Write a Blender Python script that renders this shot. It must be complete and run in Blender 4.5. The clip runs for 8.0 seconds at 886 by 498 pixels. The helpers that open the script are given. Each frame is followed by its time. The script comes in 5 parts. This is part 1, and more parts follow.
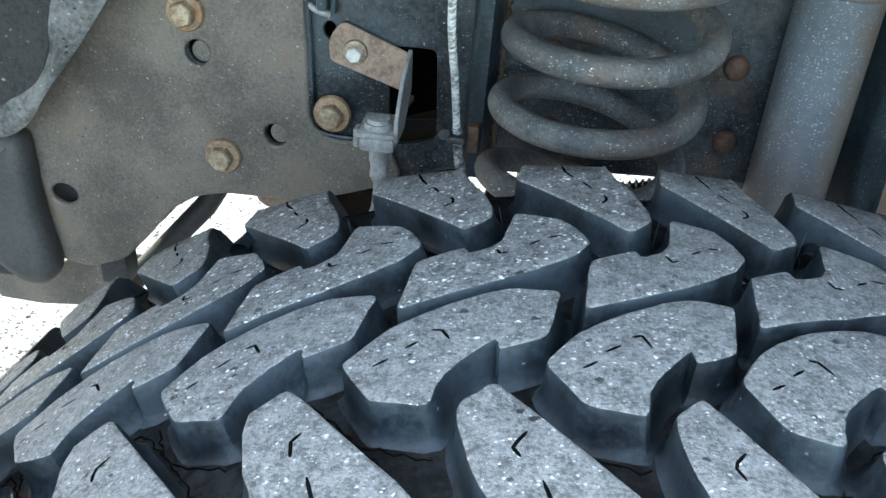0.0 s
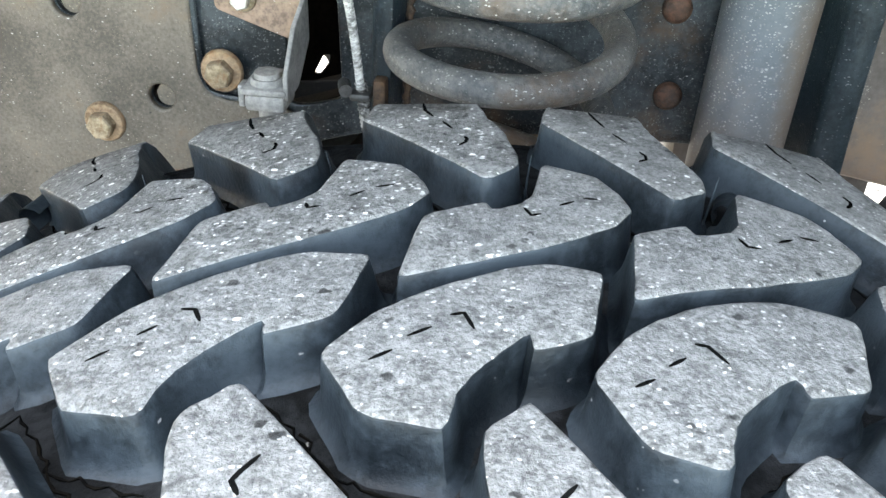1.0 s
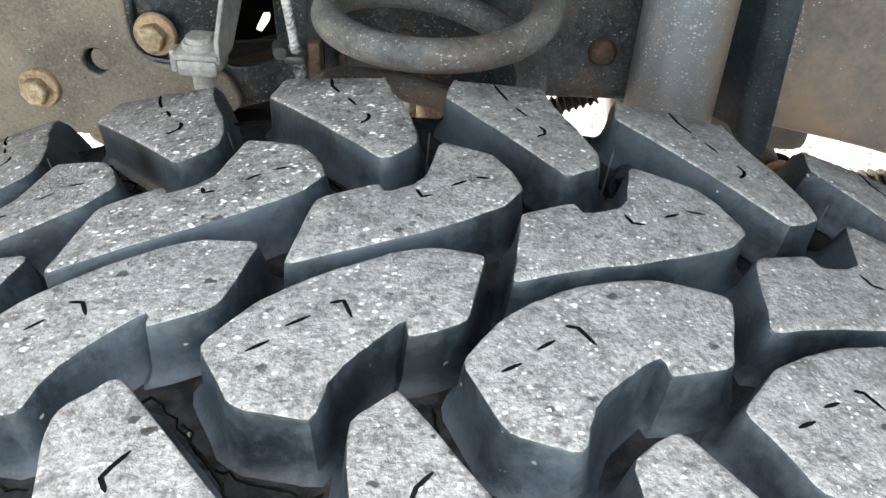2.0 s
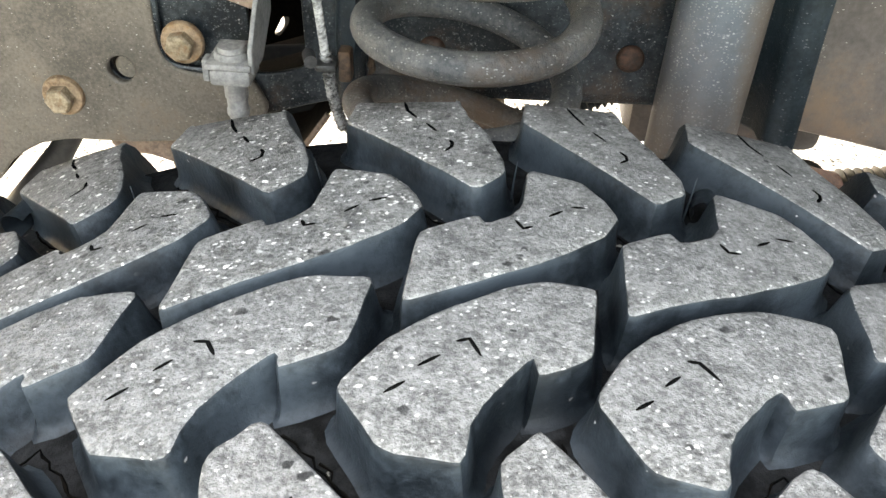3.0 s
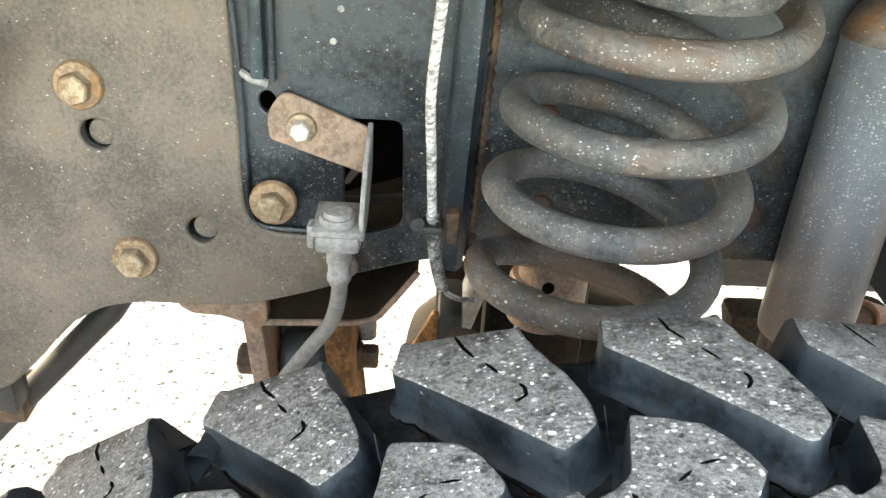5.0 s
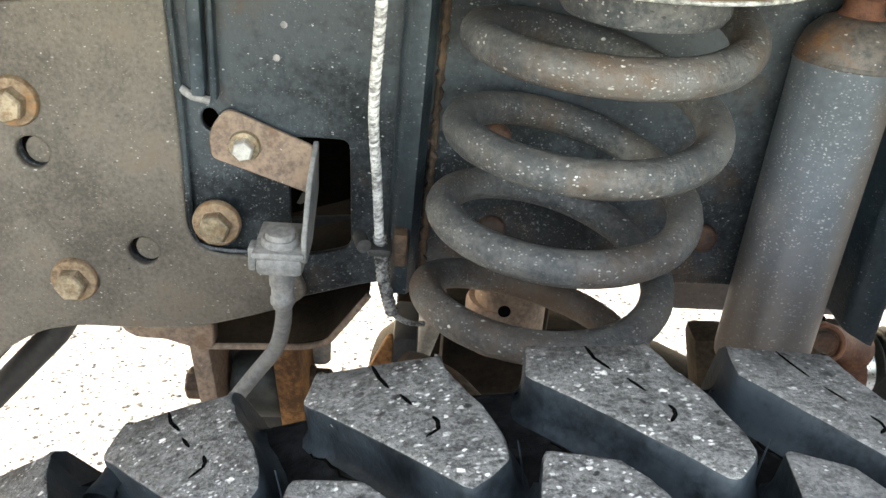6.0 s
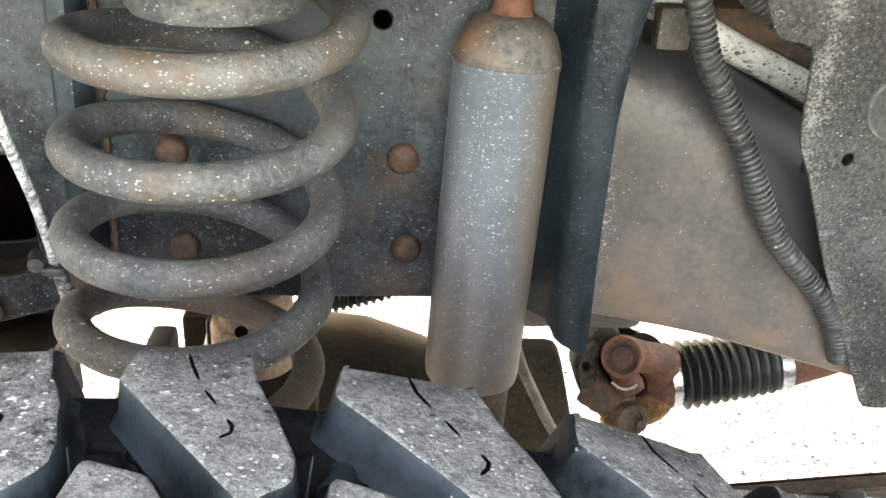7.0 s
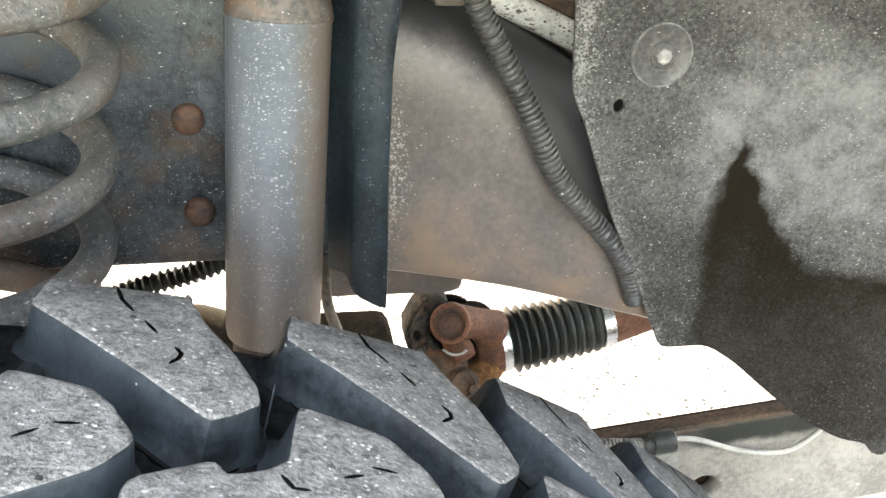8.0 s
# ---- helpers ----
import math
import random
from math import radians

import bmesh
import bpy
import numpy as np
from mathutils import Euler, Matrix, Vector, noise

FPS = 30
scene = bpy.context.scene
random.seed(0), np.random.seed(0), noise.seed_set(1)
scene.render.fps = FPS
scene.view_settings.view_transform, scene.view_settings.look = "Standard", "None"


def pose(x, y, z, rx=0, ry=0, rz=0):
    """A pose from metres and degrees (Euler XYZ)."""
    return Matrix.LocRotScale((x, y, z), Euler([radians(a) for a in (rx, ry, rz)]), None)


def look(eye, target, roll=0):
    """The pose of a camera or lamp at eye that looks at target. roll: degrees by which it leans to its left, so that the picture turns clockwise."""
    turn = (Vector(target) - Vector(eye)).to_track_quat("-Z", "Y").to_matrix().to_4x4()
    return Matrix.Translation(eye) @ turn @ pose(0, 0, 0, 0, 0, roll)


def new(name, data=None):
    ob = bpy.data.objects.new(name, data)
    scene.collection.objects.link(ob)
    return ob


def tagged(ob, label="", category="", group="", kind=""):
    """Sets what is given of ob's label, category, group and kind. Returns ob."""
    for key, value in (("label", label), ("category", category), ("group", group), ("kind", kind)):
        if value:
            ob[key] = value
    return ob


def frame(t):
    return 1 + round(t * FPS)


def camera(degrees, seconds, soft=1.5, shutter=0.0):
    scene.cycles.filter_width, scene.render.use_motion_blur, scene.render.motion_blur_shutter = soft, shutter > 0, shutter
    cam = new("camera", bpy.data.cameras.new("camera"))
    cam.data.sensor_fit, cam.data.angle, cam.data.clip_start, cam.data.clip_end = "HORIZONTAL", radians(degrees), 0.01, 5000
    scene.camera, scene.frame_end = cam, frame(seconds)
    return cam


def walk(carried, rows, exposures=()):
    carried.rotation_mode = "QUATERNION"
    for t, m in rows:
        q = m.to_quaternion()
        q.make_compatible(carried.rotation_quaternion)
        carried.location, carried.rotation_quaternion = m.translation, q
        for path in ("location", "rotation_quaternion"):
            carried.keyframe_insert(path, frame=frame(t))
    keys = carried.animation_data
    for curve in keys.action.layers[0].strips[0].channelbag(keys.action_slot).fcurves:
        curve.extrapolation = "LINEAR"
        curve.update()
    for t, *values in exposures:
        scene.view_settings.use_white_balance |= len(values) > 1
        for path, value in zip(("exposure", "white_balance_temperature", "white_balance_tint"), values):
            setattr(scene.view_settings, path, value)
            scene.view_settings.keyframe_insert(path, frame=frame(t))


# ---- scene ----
cam = camera(51.5, 8.0)
PATH = [
    (0, (0.0259, -0.0119, 1.0130), (-0.2018, 1.6498, -0.0764), 2.02),
    (0.5, (0.0474, 0.0443, 0.9822), (-0.1669, 1.7066, -0.1091), 1.09),
    (1, (0.0720, 0.0576, 0.9626), (-0.1419, 1.7081, -0.1464), 1.44),
    (1.5, (0.0895, 0.0591, 0.9673), (-0.1377, 1.6668, -0.2005), 0.26),
    (1.7, (0.0941, 0.0608, 0.9702), (-0.1032, 1.6568, -0.2190), 0.56),
    (2.8, (0.0702, 0.0628, 0.9816), (-0.0292, 1.6446, -0.2382), 1.76),
    (3, (0.0594, 0.0623, 0.9848), (-0.0385, 1.6387, -0.2421), 1.82),
    (3.5, (0.0462, 0.0669, 0.9932), (-0.0407, 1.6287, -0.2530), 1.78),
    (4, (0.0337, 0.0975, 1.0024), (-0.0272, 1.6445, -0.2636), 2.58),
    (4.5, (-0.0110, 0.1090, 0.9958), (-0.0392, 1.7580, -0.1356), 2.09),
    (4.7, (-0.0271, 0.1096, 0.9929), (-0.0431, 1.7952, -0.0834), 2.48),
    (5.8, (-0.0463, 0.1203, 0.9903), (-0.0182, 1.8419, -0.0271), 3.30),
    (6, (-0.0196, 0.1239, 0.9864), (0.0147, 1.8532, -0.0178), 3.62),
    (6.5, (0.0686, 0.1351, 0.9876), (0.1246, 1.8728, -0.0009), 3.79),
    (7, (0.1408, 0.1357, 0.9758), (0.2111, 1.8982, 0.0331), 2.63),
    (7.5, (0.1825, 0.1378, 0.9642), (0.3682, 1.9016, 0.0399), 2.97),
    (8, (0.1897, 0.1102, 0.9558), (0.5070, 1.8606, 0.0418), 3.29),
]
EXPOSURES = [(0, 4.44, 6850, -1), (0.5, 4.92, 7600, 3), (1, 5.22, 8200, 5), (1.7, 5.18, 9000, 7), (2.8, 5.14, 9500, 8), (3.5, 5.14, 9700, 8),
             (4.5, 5.56, 9600, 8), (5.8, 4.85, 8950, 8), (6.5, 5.30, 9200, 9), (7.2, 5.57, 9400, 10), (8, 5.57, 9450, 10)]
walk(cam, [(t, look(eye, target, roll)) for t, eye, target, roll in PATH], EXPOSURES)

# ---- light ----
SUN_TURN, SUN_HEIGHT = -35.0, 36.0   # degrees east of ahead, degrees above the horizon
world = bpy.data.worlds.new("sky")
scene.world = world
world.use_nodes = True
sky_nodes = world.node_tree.nodes
sky = sky_nodes.new("ShaderNodeTexSky")
sky.sky_type, sky.sun_disc = "NISHITA", False
sky.sun_elevation, sky.sun_rotation = radians(SUN_HEIGHT), radians(SUN_TURN)
sky.air_density, sky.dust_density, sky.ozone_density = 1.0, 3.0, 1.0
haze = sky_nodes.new("ShaderNodeHueSaturation")     # thin haze pales the blue
haze.inputs["Saturation"].default_value = 0.8
world.node_tree.links.new(sky.outputs["Color"], haze.inputs["Color"])
world.node_tree.links.new(haze.outputs["Color"], sky_nodes["Background"].inputs["Color"])
sky_nodes["Background"].inputs["Strength"].default_value = 0.15
sun = new("sun", bpy.data.lights.new("sun", "SUN"))
sun.data.energy, sun.data.angle, sun.data.color = 0.5, radians(2.0), (1.0, 0.99, 0.975)
sun_from = Vector((math.sin(radians(SUN_TURN)) * math.cos(radians(SUN_HEIGHT)),
                   math.cos(radians(SUN_TURN)) * math.cos(radians(SUN_HEIGHT)), math.sin(radians(SUN_HEIGHT))))
sun.matrix_world = look(sun_from * 10, (0, 0, 0))

# ---- materials ----
def grimy(name, dark, light, scale=12.0, fine=260.0, rough=0.6, metal=0.0, specks=None, rust=None, dust=None, bump=0.25, bump_scale=400.0, cracks=None, spec=0.3, contrast=1.0, grain=0.5):
    """A weathered surface: two scales of mottling, then rust blotches, dust that lies on what faces up, pale specks, and fine relief.
    specks: colour, cells per metre, share; rust: colour, cells per metre, share; dust: colour, amount; cracks: cells per metre, width."""
    m = bpy.data.materials.new(name)
    m.use_nodes = True
    n, link = m.node_tree.nodes, m.node_tree.links.new
    bsdf = n["Principled BSDF"]
    where = n.new("ShaderNodeTexCoord").outputs["Object"]
    shift = n.new("ShaderNodeObjectInfo").outputs["Random"]
    move = n.new("ShaderNodeVectorMath")
    move.operation = "ADD"
    spread = n.new("ShaderNodeMath")
    spread.operation = "MULTIPLY"
    link(shift, spread.inputs[0])
    spread.inputs[1].default_value = 7.0
    link(where, move.inputs[0])
    link(spread.outputs[0], move.inputs[1])
    place = move.outputs[0]

    def noise_at(size, detail=4.0, roughness=0.6):
        node = n.new("ShaderNodeTexNoise")
        node.inputs["Scale"].default_value = size
        node.inputs["Detail"].default_value = detail
        node.inputs["Roughness"].default_value = roughness
        link(place, node.inputs["Vector"])
        return node.outputs["Fac"]

    def ramp(value, low, high):
        node = n.new("ShaderNodeMapRange")
        node.interpolation_type = "SMOOTHSTEP"
        link(value, node.inputs["Value"])
        node.inputs["From Min"].default_value, node.inputs["From Max"].default_value = low, high
        return node.outputs["Result"]

    def times(a, b):
        node = n.new("ShaderNodeMath")
        node.operation = "MULTIPLY"
        link(a, node.inputs[0])
        if isinstance(b, float):
            node.inputs[1].default_value = b
        else:
            link(b, node.inputs[1])
        return node.outputs[0]

    def mix(fac, a, b):
        node = n.new("ShaderNodeMix")
        node.data_type = "RGBA"
        link(fac, node.inputs["Factor"])
        for socket, value in ((node.inputs[6], a), (node.inputs[7], b)):
            if isinstance(value, tuple):
                socket.default_value = (*value, 1)
            else:
                link(value, socket)
        return node.outputs[2]

    wide, close = noise_at(scale), noise_at(fine, 3.0, 0.7)
    blend = n.new("ShaderNodeMath")
    blend.operation = "ADD"
    link(times(wide, 1.0 - grain), blend.inputs[0])
    link(times(close, grain), blend.inputs[1])
    colour = mix(ramp(blend.outputs[0], 0.5 - 0.14 / contrast, 0.5 + 0.14 / contrast), dark, light)
    if rust:
        stain, size, share = rust
        colour = mix(ramp(noise_at(size, 8.0, 0.72), 0.66 - 0.45 * share, 0.88 - 0.45 * share), colour, stain)
    if dust:
        tint, amount = dust
        up = n.new("ShaderNodeSeparateXYZ")
        link(n.new("ShaderNodeNewGeometry").outputs["Normal"], up.inputs[0])
        lying = times(ramp(up.outputs["Z"], -0.1, 0.9), ramp(noise_at(scale * 3.0), 0.25, 0.6))
        colour = mix(times(lying, amount), colour, tint)
    for tint, size, share in specks if isinstance(specks, list) else [specks] if specks else []:
        bend = n.new("ShaderNodeVectorMath")
        bend.operation = "MULTIPLY_ADD"
        wobble = n.new("ShaderNodeTexNoise")
        wobble.inputs["Scale"].default_value = size * 1.3
        wobble.inputs["Detail"].default_value = 1.0
        link(place, wobble.inputs["Vector"])
        link(wobble.outputs["Color"], bend.inputs[0])
        bend.inputs[1].default_value = (1.1 / size, 0.8 / size, 0.6 / size)
        link(place, bend.inputs[2])
        long = n.new("ShaderNodeVectorMath")
        long.operation = "MULTIPLY"
        long.inputs[1].default_value = (0.62, 0.8, 1.1)
        link(bend.outputs[0], long.inputs[0])
        cell = n.new("ShaderNodeTexVoronoi")
        cell.inputs["Scale"].default_value = size
        link(long.outputs[0], cell.inputs["Vector"])
        sort = n.new("ShaderNodeSeparateColor")
        link(cell.outputs["Color"], sort.inputs[0])
        reach = n.new("ShaderNodeMapRange")
        link(sort.outputs[1], reach.inputs["Value"])
        reach.inputs["To Min"].default_value, reach.inputs["To Max"].default_value = 0.10, 0.36 + 0.3 * share
        near = n.new("ShaderNodeMath")
        near.operation = "DIVIDE"
        link(cell.outputs["Distance"], near.inputs[0])
        link(reach.outputs["Result"], near.inputs[1])
        dot = times(ramp(near.outputs[0], 1.0, 0.6), ramp(sort.outputs[0], 1.0 - share, 1.02 - share))
        dot = times(dot, ramp(noise_at(size * 0.16, 2.0), 0.38, 0.62))
        colour = mix(dot, colour, tint)
    if cracks:
        size, width = cracks
        bend = n.new("ShaderNodeVectorMath")
        bend.operation = "MULTIPLY_ADD"
        wobble = n.new("ShaderNodeTexNoise")
        wobble.inputs["Scale"].default_value = size * 2.5
        link(place, wobble.inputs["Vector"])
        link(wobble.outputs["Color"], bend.inputs[0])
        bend.inputs[1].default_value = (0.5 / size,) * 3
        link(place, bend.inputs[2])
        cell = n.new("ShaderNodeTexVoronoi")
        cell.feature = "DISTANCE_TO_EDGE"
        cell.inputs["Scale"].default_value = size
        link(bend.outputs[0], cell.inputs["Vector"])
        line = times(ramp(cell.outputs["Distance"], width, width * 0.4), ramp(noise_at(size * 0.7, 1.0), 0.48, 0.56))
        colour = mix(line, colour, (0.004, 0.004, 0.004))
    link(colour, bsdf.inputs["Base Color"])
    gloss = n.new("ShaderNodeMapRange")
    link(close, gloss.inputs["Value"])
    gloss.inputs["To Min"].default_value, gloss.inputs["To Max"].default_value = max(rough - 0.12, 0.05), min(rough + 0.12, 1.0)
    link(gloss.outputs["Result"], bsdf.inputs["Roughness"])
    bsdf.inputs["Metallic"].default_value = metal
    bsdf.inputs["Specular IOR Level"].default_value = spec
    relief = n.new("ShaderNodeBump")
    relief.inputs["Strength"].default_value, relief.inputs["Distance"].default_value = bump, 0.0015
    link(noise_at(bump_scale, 5.0, 0.65), relief.inputs["Height"])
    link(relief.outputs["Normal"], bsdf.inputs["Normal"])
    return m


PALE = (0.62, 0.60, 0.56)
RUST = (0.16, 0.065, 0.025)
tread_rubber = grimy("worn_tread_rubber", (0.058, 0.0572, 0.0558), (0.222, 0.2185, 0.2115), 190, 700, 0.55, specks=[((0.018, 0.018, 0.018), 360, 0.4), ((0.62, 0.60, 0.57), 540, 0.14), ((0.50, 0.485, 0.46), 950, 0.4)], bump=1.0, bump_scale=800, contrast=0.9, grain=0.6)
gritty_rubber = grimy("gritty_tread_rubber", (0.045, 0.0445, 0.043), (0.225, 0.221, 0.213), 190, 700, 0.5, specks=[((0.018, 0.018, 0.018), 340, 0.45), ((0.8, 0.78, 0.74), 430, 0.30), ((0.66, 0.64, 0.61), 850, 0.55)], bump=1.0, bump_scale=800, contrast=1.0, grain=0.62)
# Same rubber as the tops; groove shade and sky blue sit in the colour.
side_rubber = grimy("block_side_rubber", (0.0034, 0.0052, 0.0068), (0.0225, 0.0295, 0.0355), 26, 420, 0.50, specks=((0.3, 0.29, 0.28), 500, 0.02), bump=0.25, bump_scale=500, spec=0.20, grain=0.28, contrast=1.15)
# Near-black floor: the shade deep in the grooves is put into the colour.
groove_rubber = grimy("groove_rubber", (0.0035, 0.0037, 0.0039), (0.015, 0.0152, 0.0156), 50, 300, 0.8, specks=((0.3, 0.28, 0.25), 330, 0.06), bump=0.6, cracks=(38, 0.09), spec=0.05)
sipe_black = grimy("sipe_black", (0.002, 0.002, 0.002), (0.006, 0.006, 0.006), 40, 300, 0.9, spec=0.0)
frame_paint = grimy("dusty_frame_paint", (0.0050, 0.0072, 0.0092), (0.040, 0.048, 0.053), 11, 220, 0.34, specks=[((0.16, 0.162, 0.16), 850, 0.42), ((0.32, 0.315, 0.30), 480, 0.12)], rust=((0.068, 0.040, 0.023), 12, 0.3), bump=0.3, contrast=1.5, grain=0.28)
plate_paint = grimy("dusty_plate_paint", (0.050, 0.0425, 0.035), (0.128, 0.108, 0.088), 12, 420, 0.52, specks=[((0.34, 0.32, 0.29), 560, 0.10), ((0.30, 0.25, 0.19), 950, 0.25), ((0.02, 0.018, 0.016), 420, 0.05)], rust=((0.125, 0.080, 0.050), 12, 0.27), bump=0.45, contrast=1.1, grain=0.36)
rear_paint = grimy("brown_dusted_frame_paint", (0.062, 0.0525, 0.0485), (0.142, 0.121, 0.111), 7, 240, 0.36, specks=[((0.36, 0.335, 0.30), 620, 0.08), (PALE, 180, 0.012)], rust=((0.20, 0.128, 0.084), 7, 0.40), bump=0.2, contrast=0.7, grain=0.3, spec=0.3)
channel_paint = grimy("blue_black_paint", (0.010, 0.0165, 0.021), (0.042, 0.058, 0.068), 14, 260, 0.34, specks=[((0.2, 0.205, 0.21), 800, 0.35)], bump=0.35, contrast=1.0, grain=0.3, spec=0.45)
spring_paint = grimy("spring_coating", (0.034, 0.039, 0.043), (0.122, 0.117, 0.110), 16, 300, 0.5, specks=[((0.56, 0.545, 0.51), 420, 0.13), ((0.34, 0.33, 0.31), 900, 0.42), ((0.02, 0.02, 0.02), 380, 0.12)], rust=((0.098, 0.062, 0.040), 11, 0.43), dust=((0.13, 0.121, 0.11), 0.2), bump=0.8, bump_scale=260, contrast=1.3, grain=0.4)
shock_paint = grimy("shock_paint", (0.082, 0.096, 0.110), (0.150, 0.167, 0.184), 18, 260, 0.36, specks=[((0.46, 0.455, 0.44), 640, 0.34), ((0.40, 0.395, 0.38), 1000, 0.6)], rust=((0.165, 0.128, 0.102), 9, 0.30), bump=0.08, contrast=0.6, grain=0.4, metal=0.25, spec=0.75)
shock_dome = grimy("rust_flecked_shock_paint", (0.042, 0.040, 0.040), (0.112, 0.094, 0.080), 40, 260, 0.45, specks=[((0.36, 0.34, 0.31), 600, 0.2)], rust=((0.150, 0.072, 0.034), 45, 0.48), bump=0.5, contrast=1.2)
rust_steel = grimy("rusty_steel", (0.052, 0.0215, 0.014), (0.140, 0.058, 0.034), 30, 320, 0.75, bump=0.5, contrast=1.0, rust=((0.03, 0.014, 0.009), 50, 0.25))
seat_rust = grimy("brown_seat_steel", (0.052, 0.036, 0.026), (0.185, 0.138, 0.100), 40, 300, 0.6, rust=((0.16, 0.075, 0.038), 45, 0.35), specks=((0.42, 0.40, 0.36), 500, 0.06), bump=0.5)
rivet_rust = grimy("dark_rusty_rivet", (0.024, 0.014, 0.010), (0.082, 0.039, 0.024), 60, 320, 0.65, bump=0.5, rust=((0.045, 0.040, 0.036), 50, 0.4))
brown_rust = grimy("brown_rusty_steel", (0.025, 0.017, 0.012), (0.085, 0.052, 0.034), 22, 240, 0.72, rust=((0.16, 0.07, 0.022), 22, 0.3), bump=0.5, contrast=1.2)
strap_rust = grimy("rust_stained_strap", (0.115, 0.082, 0.062), (0.255, 0.176, 0.130), 40, 300, 0.7, specks=((0.4, 0.37, 0.33), 500, 0.06), rust=((0.15, 0.078, 0.042), 30, 0.3), bump=0.3, contrast=1.1)
orange_rust = grimy("orange_rusty_steel", (0.07, 0.030, 0.012), (0.25, 0.118, 0.042), 30, 260, 0.8, rust=((0.04, 0.02, 0.01), 35, 0.28), bump=0.6, contrast=1.1)
zinc_bolt = grimy("yellow_zinc", (0.15, 0.115, 0.075), (0.36, 0.29, 0.205), 90, 400, 0.45, metal=0.35, rust=((0.17, 0.085, 0.04), 110, 0.42), bump=0.3)
washer_rust = grimy("rust_tinged_washer", (0.12, 0.075, 0.046), (0.29, 0.205, 0.135), 90, 400, 0.55, metal=0.2, rust=((0.24, 0.12, 0.05), 70, 0.45), bump=0.3)
bright_bolt = grimy("bright_zinc", (0.42, 0.40, 0.37), (0.62, 0.60, 0.56), 90, 400, 0.4, metal=0.5, bump=0.2)
grey_fitting = grimy("grey_dusty_fitting", (0.15, 0.145, 0.14), (0.29, 0.275, 0.26), 60, 320, 0.65, bump=0.3)
hose_rubber = grimy("dusty_hose_rubber", (0.11, 0.11, 0.11), (0.2, 0.195, 0.185), 40, 300, 0.7, bump=0.3)
sheath_white = grimy("dirty_white_sheath", (0.13, 0.125, 0.118), (0.60, 0.585, 0.56), 55, 300, 0.55, bump=0.2, contrast=1.3)
conduit_black = grimy("dusty_black_conduit", (0.016, 0.016, 0.0165), (0.062, 0.060, 0.057), 30, 300, 0.42, specks=((0.4, 0.38, 0.35), 260, 0.05), bump=0.2, spec=0.5)
boot_black = grimy("black_boot_rubber", (0.008, 0.0095, 0.009), (0.024, 0.027, 0.026), 30, 300, 0.45, bump=0.15)
# Greasy casting black; also painted shade inside the rail and behind the arm.
greasy_shade_black = grimy("greasy_casting_and_shade", (0.006, 0.005, 0.004), (0.020, 0.0155, 0.012), 25, 240, 0.7, rust=((0.03, 0.017, 0.01), 20, 0.3), bump=0.4, spec=0.06)
greasy_brown = grimy("greasy_brown_casting", (0.010, 0.008, 0.006), (0.034, 0.025, 0.018), 25, 240, 0.7, rust=((0.05, 0.026, 0.014), 20, 0.3), bump=0.4, spec=0.08)
clamp_steel = grimy("bright_clamp_steel", (0.5, 0.5, 0.5), (0.7, 0.7, 0.69), 60, 400, 0.3, metal=0.9, bump=0.1)
liner_plastic = grimy("dusty_liner_plastic", (0.025, 0.025, 0.024), (0.075, 0.073, 0.069), 9, 300, 0.55, specks=((0.5, 0.48, 0.44), 260, 0.12), bump=0.4)
shield_plastic = grimy("dusty_shield_plastic", (0.026, 0.0255, 0.0245), (0.090, 0.088, 0.084), 10, 420, 0.5, specks=[((0.28, 0.273, 0.258), 620, 0.2), ((0.26, 0.255, 0.24), 1200, 0.4), ((0.012, 0.012, 0.012), 300, 0.1)], bump=0.6, contrast=1.1, grain=0.45, spec=0.06)
clip_rim = grimy("worn_clip_rim", (0.06, 0.06, 0.058), (0.19, 0.187, 0.18), 120, 500, 0.5, bump=0.2)
clip_plastic = grimy("grey_clip_plastic", (0.035, 0.035, 0.034), (0.085, 0.083, 0.08), 40, 300, 0.4, specks=((0.25, 0.245, 0.23), 500, 0.08), bump=0.2)
def stain(m, wet, shape, gloss=0.55):
    """Lay a stain or painted shade of another colour and gloss on a grimy material; shape gives the node output that
    says where.
    """
    n, link = m.node_tree.nodes, m.node_tree.links.new
    bsdf = n["Principled BSDF"]
    where = shape(n, link)
    for socket, value in ((bsdf.inputs["Base Color"], wet), (bsdf.inputs["Roughness"], gloss)):
        old = socket.links[0].from_socket
        node = n.new("ShaderNodeMix")
        colour = not isinstance(value, float)
        node.data_type = "RGBA" if colour else "FLOAT"
        a, b, out = (6, 7, 2) if colour else (2, 3, 0)
        link(where, node.inputs["Factor"])
        link(old, node.inputs[a])
        node.inputs[b].default_value = (*value, 1) if colour else value
        link(node.outputs[out], socket)


